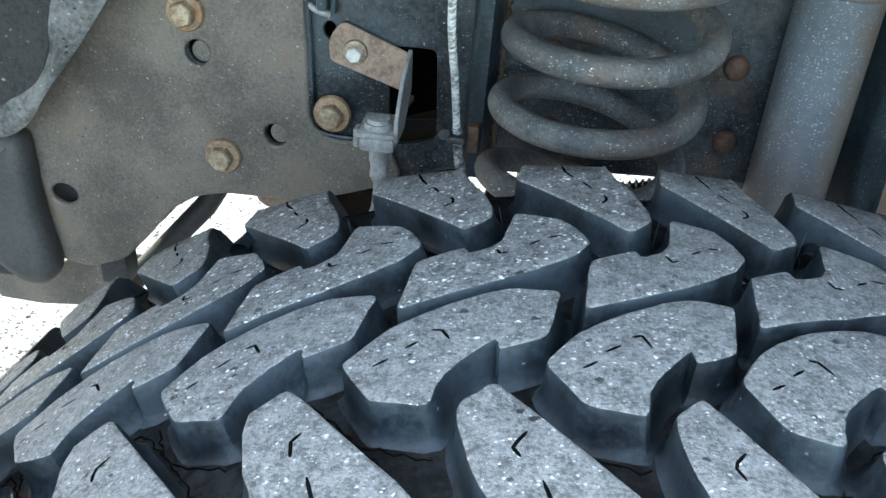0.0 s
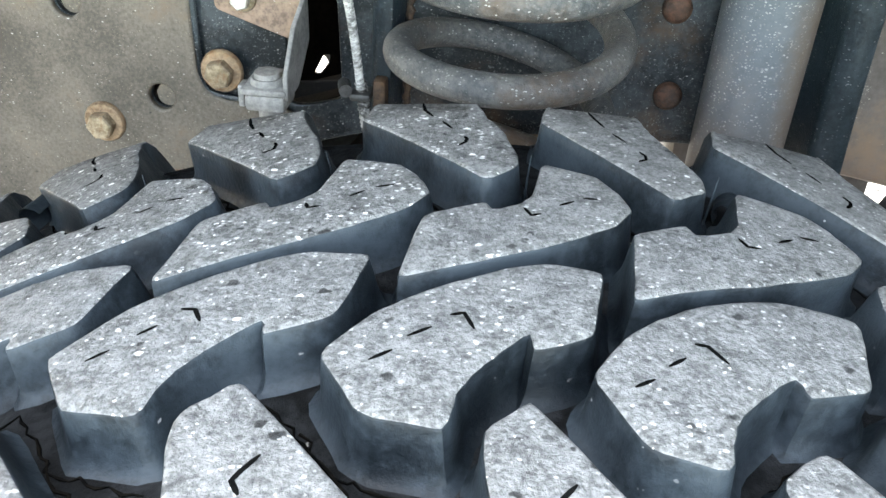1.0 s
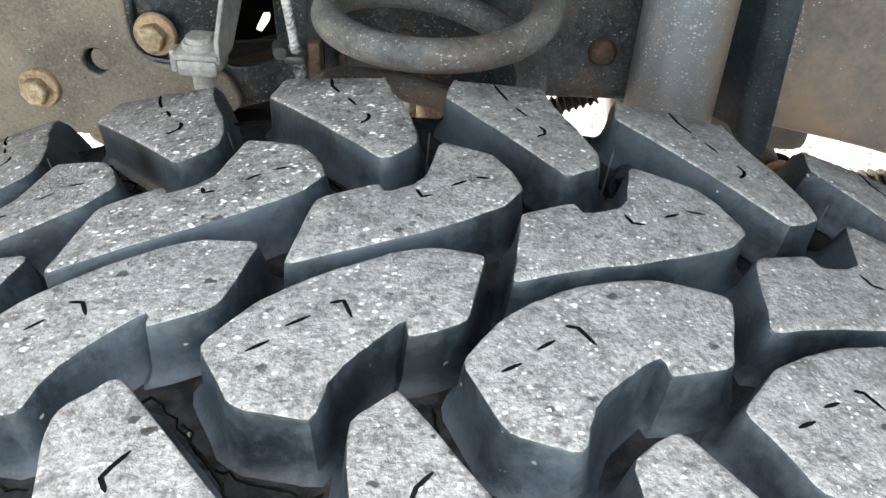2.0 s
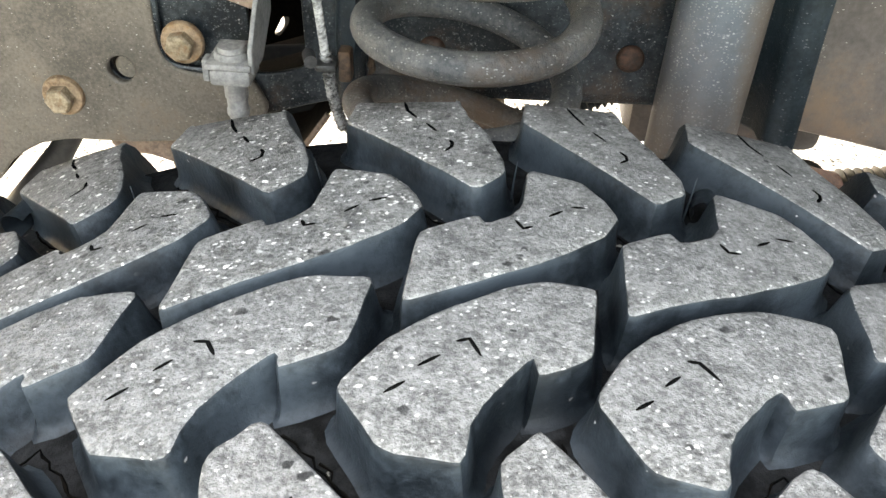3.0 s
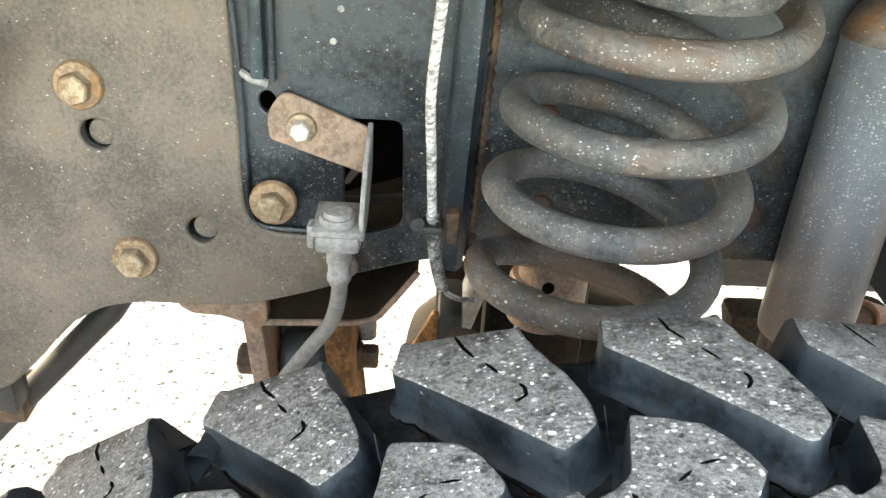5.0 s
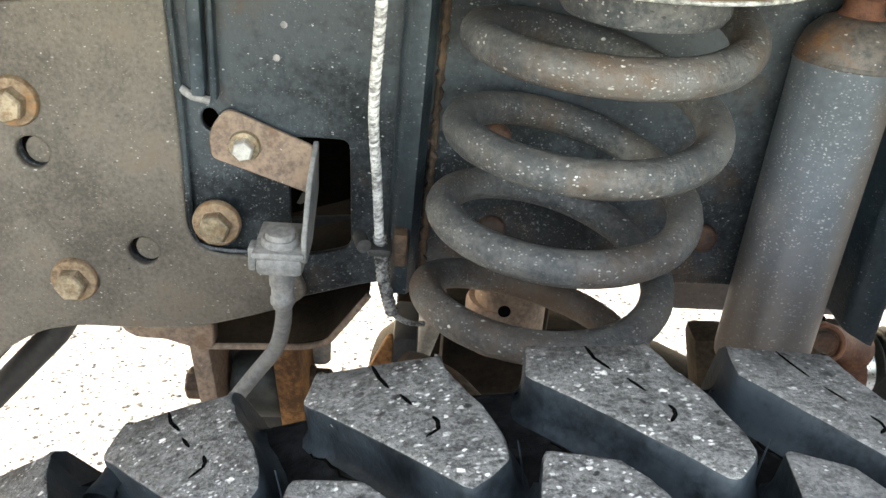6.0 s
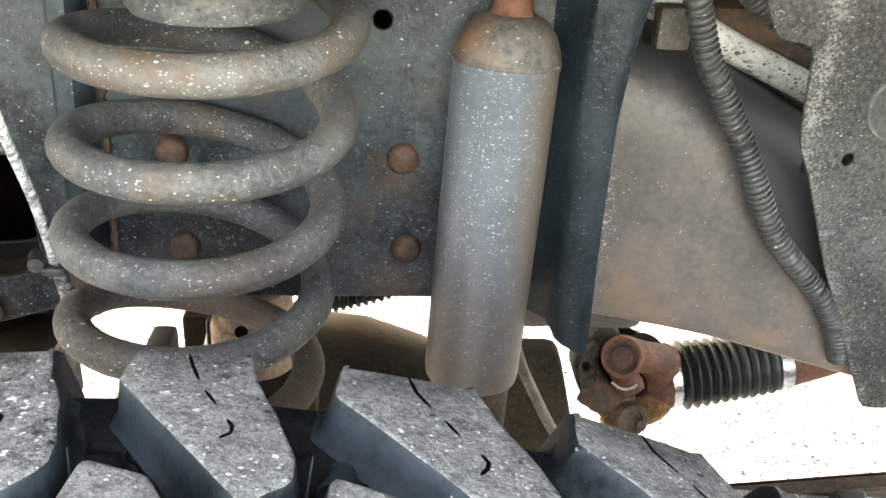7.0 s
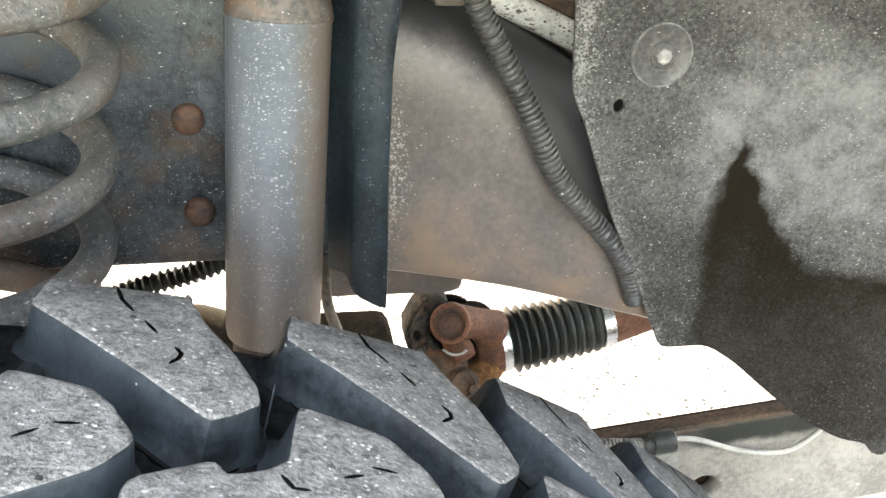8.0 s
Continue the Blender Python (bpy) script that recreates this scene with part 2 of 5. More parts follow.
def figure(n, link):
    """Helpers for a stain's outline: sums of values, a ragged x and z, and a soft step."""
    def calc(kind, a, b=0.0):
        node = n.new("ShaderNodeMath")
        node.operation = kind
        for socket, value in zip(node.inputs, (a, b)):
            if isinstance(value, (int, float)):
                socket.default_value = value
            else:
                link(value, socket)
        return node.outputs[0]

    at = n.new("ShaderNodeTexCoord").outputs["Object"]
    split = n.new("ShaderNodeSeparateXYZ")
    link(at, split.inputs[0])

    def rough(size, amount, detail=5.0):
        node = n.new("ShaderNodeTexNoise")
        node.inputs["Scale"].default_value, node.inputs["Detail"].default_value = size, detail
        node.inputs["Roughness"].default_value = 0.65
        link(at, node.inputs["Vector"])
        return calc("MULTIPLY", calc("SUBTRACT", node.outputs["Fac"], 0.5), amount)

    def step(value, low, high):
        node = n.new("ShaderNodeMapRange")
        node.interpolation_type = "SMOOTHSTEP"
        link(value, node.inputs["Value"])
        node.inputs["From Min"].default_value, node.inputs["From Max"].default_value = low, high
        return node.outputs["Result"]

    return calc, split.outputs["X"], split.outputs["Z"], rough, step


def oil_patch(n, link):
    """A patch on the shield: a peak at its front edge, sloping down behind, with a ragged border."""
    calc, x, z, rough, step = figure(n, link)
    sway = rough(45.0, 0.020)
    x, z = calc("ADD", x, sway), calc("ADD", z, sway)
    away = calc("SUBTRACT", x, 0.4505)
    slope = calc("ADD", calc("MULTIPLY", calc("ABSOLUTE", away), -1.5), 0.777)
    slope = calc("ADD", slope, calc("MULTIPLY", calc("MINIMUM", away, 0.0), 1.5))
    top = calc("MAXIMUM", slope, 0.694)
    front = calc("ADD", calc("MULTIPLY", calc("MAXIMUM", calc("SUBTRACT", 0.70, z), 0.0), 0.16), 0.4385)
    inside = calc("MINIMUM", calc("SUBTRACT", top, z), calc("SUBTRACT", x, front))
    return calc("MULTIPLY", step(inside, -0.006, 0.010), calc("MINIMUM", calc("ADD", calc("ADD", rough(500.0, 0.45, 3.0), rough(35.0, 0.4)), calc("ADD", calc("MULTIPLY", calc("SUBTRACT", z, 0.70), 2.6), 0.98)), 1.0))


def dust_veil(n, link):
    """Pale dust that dried on the shield behind its clip."""
    calc, x, z, rough, step = figure(n, link)
    dx = calc("DIVIDE", calc("SUBTRACT", x, 0.500), 0.080)
    dz = calc("DIVIDE", calc("SUBTRACT", z, 0.785), 0.066)
    far = calc("ADD", calc("POWER", calc("ABSOLUTE", dx), 2.0), calc("POWER", calc("ABSOLUTE", dz), 2.0))
    value = calc("ADD", calc("ADD", calc("MULTIPLY", far, -0.55), rough(24.0, 2.8)), rough(350.0, 0.9, 3.0))
    return calc("MULTIPLY", step(value, -0.9, 0.7), 0.85)


def edge_salt(n, link):
    """Pale crust along the front edge of the shield."""
    calc, x, z, rough, step = figure(n, link)
    edge = calc("SUBTRACT", calc("SUBTRACT", x, 0.347), calc("MULTIPLY", calc("MAXIMUM", calc("SUBTRACT", 0.785, z), 0.0), 0.48))
    value = calc("ADD", calc("ADD", calc("MULTIPLY", calc("ABSOLUTE", edge), -45.0), rough(60.0, 1.6)), rough(700.0, 2.4, 2.0))
    return calc("MULTIPLY", step(value, -0.35, 0.35), 0.7)


def rail_salt(n, link):
    """Whitish spatter low on the rail beside the channel."""
    calc, x, z, rough, step = figure(n, link)
    dx = calc("DIVIDE", calc("SUBTRACT", x, 0.247), 0.0125)
    dz = calc("DIVIDE", calc("SUBTRACT", z, 0.745), 0.06)
    far = calc("ADD", calc("POWER", calc("ABSOLUTE", dx), 2.0), calc("POWER", calc("ABSOLUTE", dz), 2.0))
    return calc("MULTIPLY", step(calc("ADD", calc("MULTIPLY", far, -0.5), rough(620.0, 3.6, 2.0)), -0.05, 0.4), 0.8)


def bare_paint_shade(n, link):
    """Bare black paint with painted shade, behind the conduit and along the rail's top."""
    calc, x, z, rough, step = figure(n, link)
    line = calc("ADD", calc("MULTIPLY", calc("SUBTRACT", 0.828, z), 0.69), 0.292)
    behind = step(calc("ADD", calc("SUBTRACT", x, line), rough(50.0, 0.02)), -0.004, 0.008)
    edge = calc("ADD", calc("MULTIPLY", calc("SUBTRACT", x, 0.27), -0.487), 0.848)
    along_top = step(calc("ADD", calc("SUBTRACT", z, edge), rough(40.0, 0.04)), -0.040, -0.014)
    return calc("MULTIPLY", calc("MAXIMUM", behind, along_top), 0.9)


def top_rust(n, link):
    """Rust that creeps down from the arm's upper edge."""
    calc, x, z, rough, step = figure(n, link)
    edge = calc("ADD", calc("MULTIPLY", calc("SUBTRACT", x, 0.28), 0.0963), 0.513)
    return calc("MULTIPLY", step(calc("SUBTRACT", calc("SUBTRACT", z, edge), rough(55.0, 0.03)), -0.014, -0.004), 0.9)


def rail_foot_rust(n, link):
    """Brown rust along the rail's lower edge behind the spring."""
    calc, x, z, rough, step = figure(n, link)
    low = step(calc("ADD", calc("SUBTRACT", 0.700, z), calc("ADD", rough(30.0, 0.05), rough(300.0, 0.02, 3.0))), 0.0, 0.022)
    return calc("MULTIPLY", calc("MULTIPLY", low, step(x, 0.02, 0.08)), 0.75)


def edge_oil(n, link):
    """Dark oily grime under the arm's upper edge."""
    calc, x, z, rough, step = figure(n, link)
    edge = calc("ADD", calc("MULTIPLY", calc("SUBTRACT", x, 0.28), 0.0963), 0.513)
    below = calc("SUBTRACT", edge, z)
    band = calc("MINIMUM", calc("SUBTRACT", below, 0.003), calc("SUBTRACT", 0.022, below))
    return calc("MULTIPLY", calc("MULTIPLY", step(calc("ADD", band, rough(45.0, 0.016)), -0.005, 0.003), step(x, 0.455, 0.50)), 1.0)


def side_rust_shade(n, link):
    """Brown rust down the shock's back and foot; its darker side is painted in."""
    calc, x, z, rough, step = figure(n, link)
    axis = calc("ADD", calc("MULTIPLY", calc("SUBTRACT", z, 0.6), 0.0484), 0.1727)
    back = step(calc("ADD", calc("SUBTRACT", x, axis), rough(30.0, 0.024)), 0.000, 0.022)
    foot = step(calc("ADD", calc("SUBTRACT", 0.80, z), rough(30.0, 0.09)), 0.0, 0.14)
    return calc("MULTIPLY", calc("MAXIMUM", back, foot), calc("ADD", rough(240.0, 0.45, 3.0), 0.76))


def spatter(n, link):
    """Pale road spatter on the lower half of the rail's side."""
    calc, x, z, rough, step = figure(n, link)
    low = step(calc("ADD", calc("SUBTRACT", 0.815, z), rough(22.0, 0.10)), -0.02, 0.07)
    return calc("MULTIPLY", low, step(calc("ADD", rough(650.0, 3.0, 2.0), rough(60.0, 1.0)), 0.30, 0.85))


def low_rust(n, link):
    """Rust on the lowest turns of the spring, where water sits."""
    calc, x, z, rough, step = figure(n, link)
    value = calc("ADD", calc("SUBTRACT", 0.732, z), calc("ADD", rough(38.0, 0.10), rough(240.0, 0.05, 3.0)))
    return calc("MULTIPLY", step(value, 0.0, 0.045), 0.70)


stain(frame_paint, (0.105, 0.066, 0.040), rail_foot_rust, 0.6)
stain(frame_paint, (0.150, 0.157, 0.160), spatter, 0.5)
stain(shock_paint, (0.125, 0.085, 0.058), side_rust_shade, 0.55)
stain(spring_paint, (0.105, 0.062, 0.036), low_rust, 0.65)
stain(shield_plastic, (0.190, 0.191, 0.188), dust_veil, 0.7)
stain(shield_plastic, (0.22, 0.216, 0.206), edge_salt, 0.7)
stain(shield_plastic, (0.0088, 0.0067, 0.0041), oil_patch, 0.8)
stain(rear_paint, (0.009, 0.0105, 0.0125), bare_paint_shade, 0.5)
stain(rear_paint, (0.34, 0.32, 0.29), rail_salt, 0.7)
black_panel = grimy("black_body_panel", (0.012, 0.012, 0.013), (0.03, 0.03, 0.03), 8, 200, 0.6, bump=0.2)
white_pipe = grimy("flaking_white_pipe", (0.26, 0.255, 0.24), (0.42, 0.412, 0.39), 40, 300, 0.5, specks=[((0.02, 0.018, 0.015), 330, 0.9), ((0.03, 0.025, 0.02), 620, 0.9)], bump=0.3)
arm_paint = grimy("grey_arm_paint", (0.085, 0.079, 0.072), (0.170, 0.160, 0.147), 14, 240, 0.5, rust=(RUST, 16, 0.12), specks=(PALE, 160, 0.04), bump=0.3)
ground_mat = grimy("pale_gravel", (0.060, 0.062, 0.066), (0.145, 0.149, 0.157), 40, 260, 0.9, specks=[((0.020, 0.0205, 0.022), 190, 0.4), ((0.27, 0.275, 0.285), 170, 0.4)], bump=1.0, bump_scale=150, contrast=1.2, grain=0.75)
stone_mat = grimy("gravel_stone", (0.070, 0.077, 0.090), (0.150, 0.162, 0.184), 120, 600, 0.85, bump=0.5)


def each_its_own(m, low, high):
    """Give every loose piece of a joined mesh a shade of its own."""
    n, link = m.node_tree.nodes, m.node_tree.links.new
    socket = n["Principled BSDF"].inputs["Base Color"]
    old = socket.links[0].from_socket
    shade = n.new("ShaderNodeMapRange")
    skew = n.new("ShaderNodeMath")          # a few are much darker than the rest
    skew.operation = "POWER"
    link(n.new("ShaderNodeNewGeometry").outputs["Random Per Island"], skew.inputs[0])
    skew.inputs[1].default_value = 1.8
    link(skew.outputs[0], shade.inputs["Value"])
    shade.inputs["To Min"].default_value, shade.inputs["To Max"].default_value = low, high
    grey = n.new("ShaderNodeVectorMath")
    grey.operation = "SCALE"
    link(old, grey.inputs[0])
    link(shade.outputs["Result"], grey.inputs["Scale"])
    link(grey.outputs[0], socket)


each_its_own(stone_mat, 0.03, 1.5)
# Crack black; also the painted shade inside the rail and behind the joint.
crack_shade_black = grimy("crack_and_shade", (0.002, 0.002, 0.002), (0.006, 0.005, 0.004), 40, 300, 0.9, spec=0.0)
braid = grimy("dirty_white_braid", (0.035, 0.034, 0.033), (0.27, 0.262, 0.25), 150, 700, 0.6, bump=0.3, contrast=1.6)
greasy_flange = grimy("greasy_steel_flange", (0.010, 0.010, 0.010), (0.045, 0.042, 0.039), 45, 240, 0.85, rust=((0.06, 0.03, 0.016), 60, 0.3), bump=0.5, contrast=1.2, spec=0.05)
liner_lip = grimy("pale_dusty_lip", (0.10, 0.10, 0.097), (0.30, 0.295, 0.285), 30, 300, 0.6, specks=[((0.5, 0.49, 0.46), 420, 0.25), ((0.03, 0.03, 0.03), 300, 0.2)], bump=0.6)
bumper_plastic = grimy("dark_bumper_plastic", (0.035, 0.034, 0.032), (0.06, 0.058, 0.054), 10, 300, 0.55, bump=0.15)
stain(arm_paint, (0.075, 0.041, 0.022), top_rust, 0.75)
stain(arm_paint, (0.012, 0.0135, 0.011), edge_oil, 0.45)
line_brown = grimy("grey_brown_line", (0.055, 0.046, 0.038), (0.15, 0.125, 0.10), 60, 300, 0.6, bump=0.2)
sleeve_grey = grimy("grey_sleeve_plastic", (0.10, 0.098, 0.093), (0.20, 0.196, 0.186), 60, 300, 0.5, bump=0.2)
wire_grey = grimy("pale_grey_wire", (0.2, 0.195, 0.18), (0.3, 0.293, 0.275), 60, 300, 0.5, bump=0.1)


# ---- builders ----
def thing(name, label, category, base=(0, 0, 0), group="", kind=""):
    """A top-level thing: an Empty at its base, under which its parts hang."""
    ob = new(name)
    ob.location = base
    ob.empty_display_size = 0.02
    return tagged(ob, label, category, group, kind)


def placed(ob):
    """Where ob stands in the world."""
    own = Matrix.Translation(ob.location)
    return placed(ob.parent) @ ob.matrix_parent_inverse @ own if ob.parent else own


def seat(ob, parent):
    """Hang ob under parent and leave it where it is."""
    ob.parent = parent
    ob.matrix_parent_inverse = placed(parent).inverted()
    return ob


def finish(mesh, sharp=38):
    mesh.shade_smooth()
    mesh.set_sharp_from_angle(angle=radians(sharp))
    return mesh


def settled(x, y, z):
    """The frame and what hangs on it have sagged and twisted by a few millimetres from the square plan below."""
    v, w = y - 0.6, z - 0.72
    return Vector((x + 0.0035 + 0.0133 * x - 0.0118 * v + 0.0130 * w - 0.0331 * x * x - 0.0475 * x * w - 0.0435 * x * v - 0.0089 * v * w, y,
                   z - 0.0033 + 0.0009 * x - 0.0208 * v + 0.0434 * w + 0.0140 * x * x - 0.0532 * x * w - 0.0241 * x * v - 0.0201 * v * w))


def part(name, bm, material, parent=None, label="", sharp=38, sag=True):
    """Link a bmesh as one mesh object under a thing or a part; sag=False leaves it where it was drawn."""
    if sag:
        for v in bm.verts:
            v.co = settled(*v.co)
    bmesh.ops.recalc_face_normals(bm, faces=bm.faces)
    mesh = bpy.data.meshes.new(name)
    bm.to_mesh(mesh)
    bm.free()
    return part_of(name, finish(mesh, sharp), material, parent, label)


def part_of(name, mesh, material, parent=None, label="", at=None):
    if not mesh.materials:
        for m in material if isinstance(material, (list, tuple)) else (material,):
            mesh.materials.append(m)
    ob = new(name, mesh)
    if at:
        ob.location = at
    if parent:
        seat(ob, parent)
    return tagged(ob, label)


def tube(points, radius, sides=12, bm=None, closed_ends=True):
    """A swept round bar along points; radius is one number or one for each point."""
    bm = bm or bmesh.new()
    pts = [Vector(p) for p in points]
    rings, side = [], None
    for i, p in enumerate(pts):
        ahead = (pts[min(i + 1, len(pts) - 1)] - pts[max(i - 1, 0)]).normalized()
        if side is None:
            side = ahead.orthogonal().normalized()
        side = (side - ahead * side.dot(ahead)).normalized()
        up = ahead.cross(side)
        r = radius[i] if isinstance(radius, (list, tuple)) else radius
        rings.append([bm.verts.new(p + r * (math.cos(a) * side + math.sin(a) * up)) for a in (2 * math.pi * k / sides for k in range(sides))])
    for a, b in zip(rings, rings[1:]):
        for k in range(sides):
            bm.faces.new((a[k], a[(k + 1) % sides], b[(k + 1) % sides], b[k]))
    if closed_ends:
        bm.faces.new(rings[0][::-1])
        bm.faces.new(rings[-1])
    return bm


def glide(points, step=0.006):
    """Points along a smooth line through points."""
    p = [Vector(q) for q in points]
    p = [2 * p[0] - p[1], *p, 2 * p[-1] - p[-2]]
    out = []
    for a, b, c, d in zip(p, p[1:], p[2:], p[3:]):
        count = max(2, int((c - b).length / step))
        for k in range(count):
            t = k / count
            out.append(0.5 * (2 * b + (c - a) * t + (2 * a - 5 * b + 4 * c - d) * t * t + (3 * b - a - 3 * c + d) * t ** 3))
    return [*out, p[-2]]


def ribbed(line, r_low, r_high, pitch):
    """Radii along a line for a corrugated or wrapped tube."""
    out, run, last = [], 0.0, line[0]
    for p in line:
        run += (Vector(p) - Vector(last)).length
        last = p
        out.append(r_low + (r_high - r_low) * (0.5 + 0.5 * max(-1.0, min(1.0, 2.0 * math.sin(2 * math.pi * run / pitch)))))
    return out


def turned(profile, m=None, sides=32, bm=None):
    """A body of revolution about z: profile of (radius, z), placed by m."""
    bm = bm or bmesh.new()
    m = m or Matrix()
    rings = []
    for r, z in profile:
        if r < 1e-6:
            rings.append([bm.verts.new(m @ Vector((0, 0, z)))])
        else:
            rings.append([bm.verts.new(m @ Vector((r * math.cos(a), r * math.sin(a), z))) for a in (2 * math.pi * k / sides for k in range(sides))])
    for a, b in zip(rings, rings[1:]):
        for k in range(max(len(a), len(b))):
            q = [a[k % len(a)], a[(k + 1) % len(a)], b[(k + 1) % len(b)], b[k % len(b)]]
            q = list(dict.fromkeys(q))
            if len(q) > 2:
                bm.faces.new(q)
    for ring in (rings[0], rings[-1]):
        if len(ring) > 2:
            bm.faces.new(ring)
    return bm


def aim(at, towards):
    """A pose at a point whose z axis runs along a direction."""
    return Matrix.Translation(at) @ Vector(towards).to_track_quat("Z", "Y").to_matrix().to_4x4()


def block(low, high, bevel=0.002, m=None, bm=None):
    """A box with rounded edges between two corners."""
    bm = bm or bmesh.new()
    low, high = Vector(low), Vector(high)
    made = bmesh.ops.create_cube(bm, size=1.0, matrix=(m or Matrix()) @ Matrix.LocRotScale((low + high) / 2, None, high - low))
    if bevel:
        edges = list({e for v in made["verts"] for e in v.link_edges})
        bmesh.ops.bevel(bm, geom=edges, offset=bevel, segments=2, affect="EDGES", profile=0.5)
    return bm


def arc(cx, cy, r, n=20, squash=1.0):
    return [(cx + r * math.cos(2 * math.pi * k / n), cy + r * squash * math.sin(2 * math.pi * k / n)) for k in range(n)]


def rounded(corners, r=0.006, n=4):
    """A polygon with its corners rounded."""
    out = []
    for i, c in enumerate(corners):
        a, c, b = Vector(corners[i - 1]), Vector(c), Vector(corners[(i + 1) % len(corners)])
        cut = min(r, 0.45 * (a - c).length, 0.45 * (b - c).length)
        p, q = c + (a - c).normalized() * cut, c + (b - c).normalized() * cut
        out += [tuple((1 - t) ** 2 * p + 2 * t * (1 - t) * c + t * t * q) for t in (k / n for k in range(n + 1))]
    return out


def sheet(outline, holes=(), thick=0.004, bevel=0.0012, m=None):
    """A plate with holes: outline and holes in (x, z), standing on edge in the plane y = 0 and placed by m."""
    data = bpy.data.curves.new("sheet", "CURVE")
    data.dimensions, data.fill_mode = "2D", "BOTH"
    data.extrude, data.bevel_depth, data.bevel_resolution = thick / 2 - bevel, bevel, 2
    data.offset = -bevel
    for ring in (outline, *holes):
        line = data.splines.new("POLY")
        line.points.add(len(ring) - 1)
        for point, (x, z) in zip(line.points, ring):
            point.co = (x, z, 0, 1)
        line.use_cyclic_u = True
    ob = bpy.data.objects.new("sheet", data)
    scene.collection.objects.link(ob)
    mesh = bpy.data.meshes.new_from_object(ob.evaluated_get(bpy.context.evaluated_depsgraph_get()))
    bpy.data.objects.remove(ob)
    bpy.data.curves.remove(data)
    bm = bmesh.new()
    bm.from_mesh(mesh)
    bpy.data.meshes.remove(mesh)
    bmesh.ops.transform(bm, matrix=(m or Matrix()) @ pose(0, 0, 0, 90), verts=bm.verts)
    for f in bm.faces:
        f.material_index = 0
    return bm


def bolt(parent, at, towards, head=0.0075, tall=0.008, washer=0.0125, metal=None, washer_metal=None, turn=0.0, name="bolt"):
    """A hexagon bolt with its washer: head is half the width across corners."""
    m = aim(at, towards) @ pose(0, 0, 0, 0, 0, turn)
    bm = turned([(head, 0.0), (head, tall * 0.86), (head * 0.86, tall), (0, tall * 1.02)], m @ pose(0, 0, 0.0022), 6)
    ob = part(name, bm, metal or zinc_bolt, parent, "hexagon bolt head with dull yellow zinc", sharp=25)
    part("washer", turned([(washer, -0.001), (washer, 0.0012), (washer * 0.93, 0.0026), (head, 0.003)], m, 24), washer_metal or washer_rust, ob, "rust-tinged round washer")
    return ob


def rivet(parent, at, towards, r=0.008, tall=0.006, metal=None):
    return part("rivet", turned([(r, -0.001), (r, tall * 0.35), (r * 0.85, tall * 0.75), (r * 0.5, tall), (0, tall * 1.05)], aim(at, towards), 20), metal or rivet_rust, parent, "round rust-brown rivet head")

# ---- the setting ----
def ground():
    bm = bmesh.new()
    bmesh.ops.create_grid(bm, x_segments=40, y_segments=40, size=60.0)
    return tagged(part("ground", bm, ground_mat, sag=False), "pale sunlit gravel ground with grey stones", "ground", kind="structure")


ground()


def gravel():
    """Loose stones on the stretch of ground that shows under the car."""
    rng = np.random.default_rng(5)
    count = 80000
    at = np.stack([rng.uniform(-1.0, 1.6, count), rng.uniform(1.0, 2.6, count), np.zeros(count)], 1)
    size = rng.gamma(4.0, 0.00055, count).clip(0.0010, 0.0055)
    corners = np.array([(1, 0, 0), (0.3, 0.95, 0), (-0.8, 0.6, 0), (-0.8, -0.6, 0), (0.3, -0.95, 0), (0, 0, 0.42), (0, 0, -0.4)])
    faces = np.array([(k, (k + 1) % 5, 5) for k in range(5)] + [((k + 1) % 5, k, 6) for k in range(5)])
    turn = rng.uniform(0, 2 * math.pi, count)
    own = corners[None] * (1 + rng.uniform(-0.35, 0.35, (count, 7, 3)))
    flat = np.stack([own[..., 0] * np.cos(turn)[:, None] - own[..., 1] * np.sin(turn)[:, None], own[..., 0] * np.sin(turn)[:, None] + own[..., 1] * np.cos(turn)[:, None], own[..., 2]], 2)
    verts = (flat * size[:, None, None] + at[:, None]).reshape(-1, 3)
    tris = (faces[None] + 7 * np.arange(count)[:, None, None]).reshape(-1, 3)
    mesh = bpy.data.meshes.new("gravel")
    mesh.from_pydata(verts.tolist(), [], tris.tolist())
    mesh.materials.append(stone_mat)
    tagged(new("gravel", mesh), "loose pale grey gravel stones on sunlit ground", "gravel", kind="stuff")


gravel()
# unseen body panels, added to keep sun and sky off the wheel and frame
tagged(part("wall_inner_fender", block((-1.2, 0.74, 0.86), (1.3, 0.76, 1.2), 0.003), black_panel, sag=False), "black wall added above the frame to block the sky", "wall", kind="structure")
tagged(part("ceiling_hood", block((-1.2, 0.55, 1.2), (1.5, 1.95, 1.225), 0.003), black_panel, sag=False), "unseen black sheet in the bonnet's place, added to block the sun", "ceiling", kind="structure")
tagged(part("ceiling_fender", block((-0.66, 0.215, 1.02), (0.82, 0.76, 1.04), 0.003), black_panel, sag=False), "unseen black sheet in the fender's place, added to block skylight", "ceiling", kind="structure")
tagged(part("wall_far_fender", block((-1.2, 1.62, 0.56), (1.5, 1.64, 1.2), 0.003), black_panel, sag=False), "unseen black wall added on the far side to block light", "wall", kind="structure")
for name, x in (("wall_arch_front", -0.66), ("wall_arch_rear", 0.60)):
    tagged(part(name, block((x, -0.20, 0.30), (x + 0.02, 0.50, 1.2), 0.003), black_panel, sag=False), "unseen black side wall added to darken the wheel arch", "wall", kind="structure")


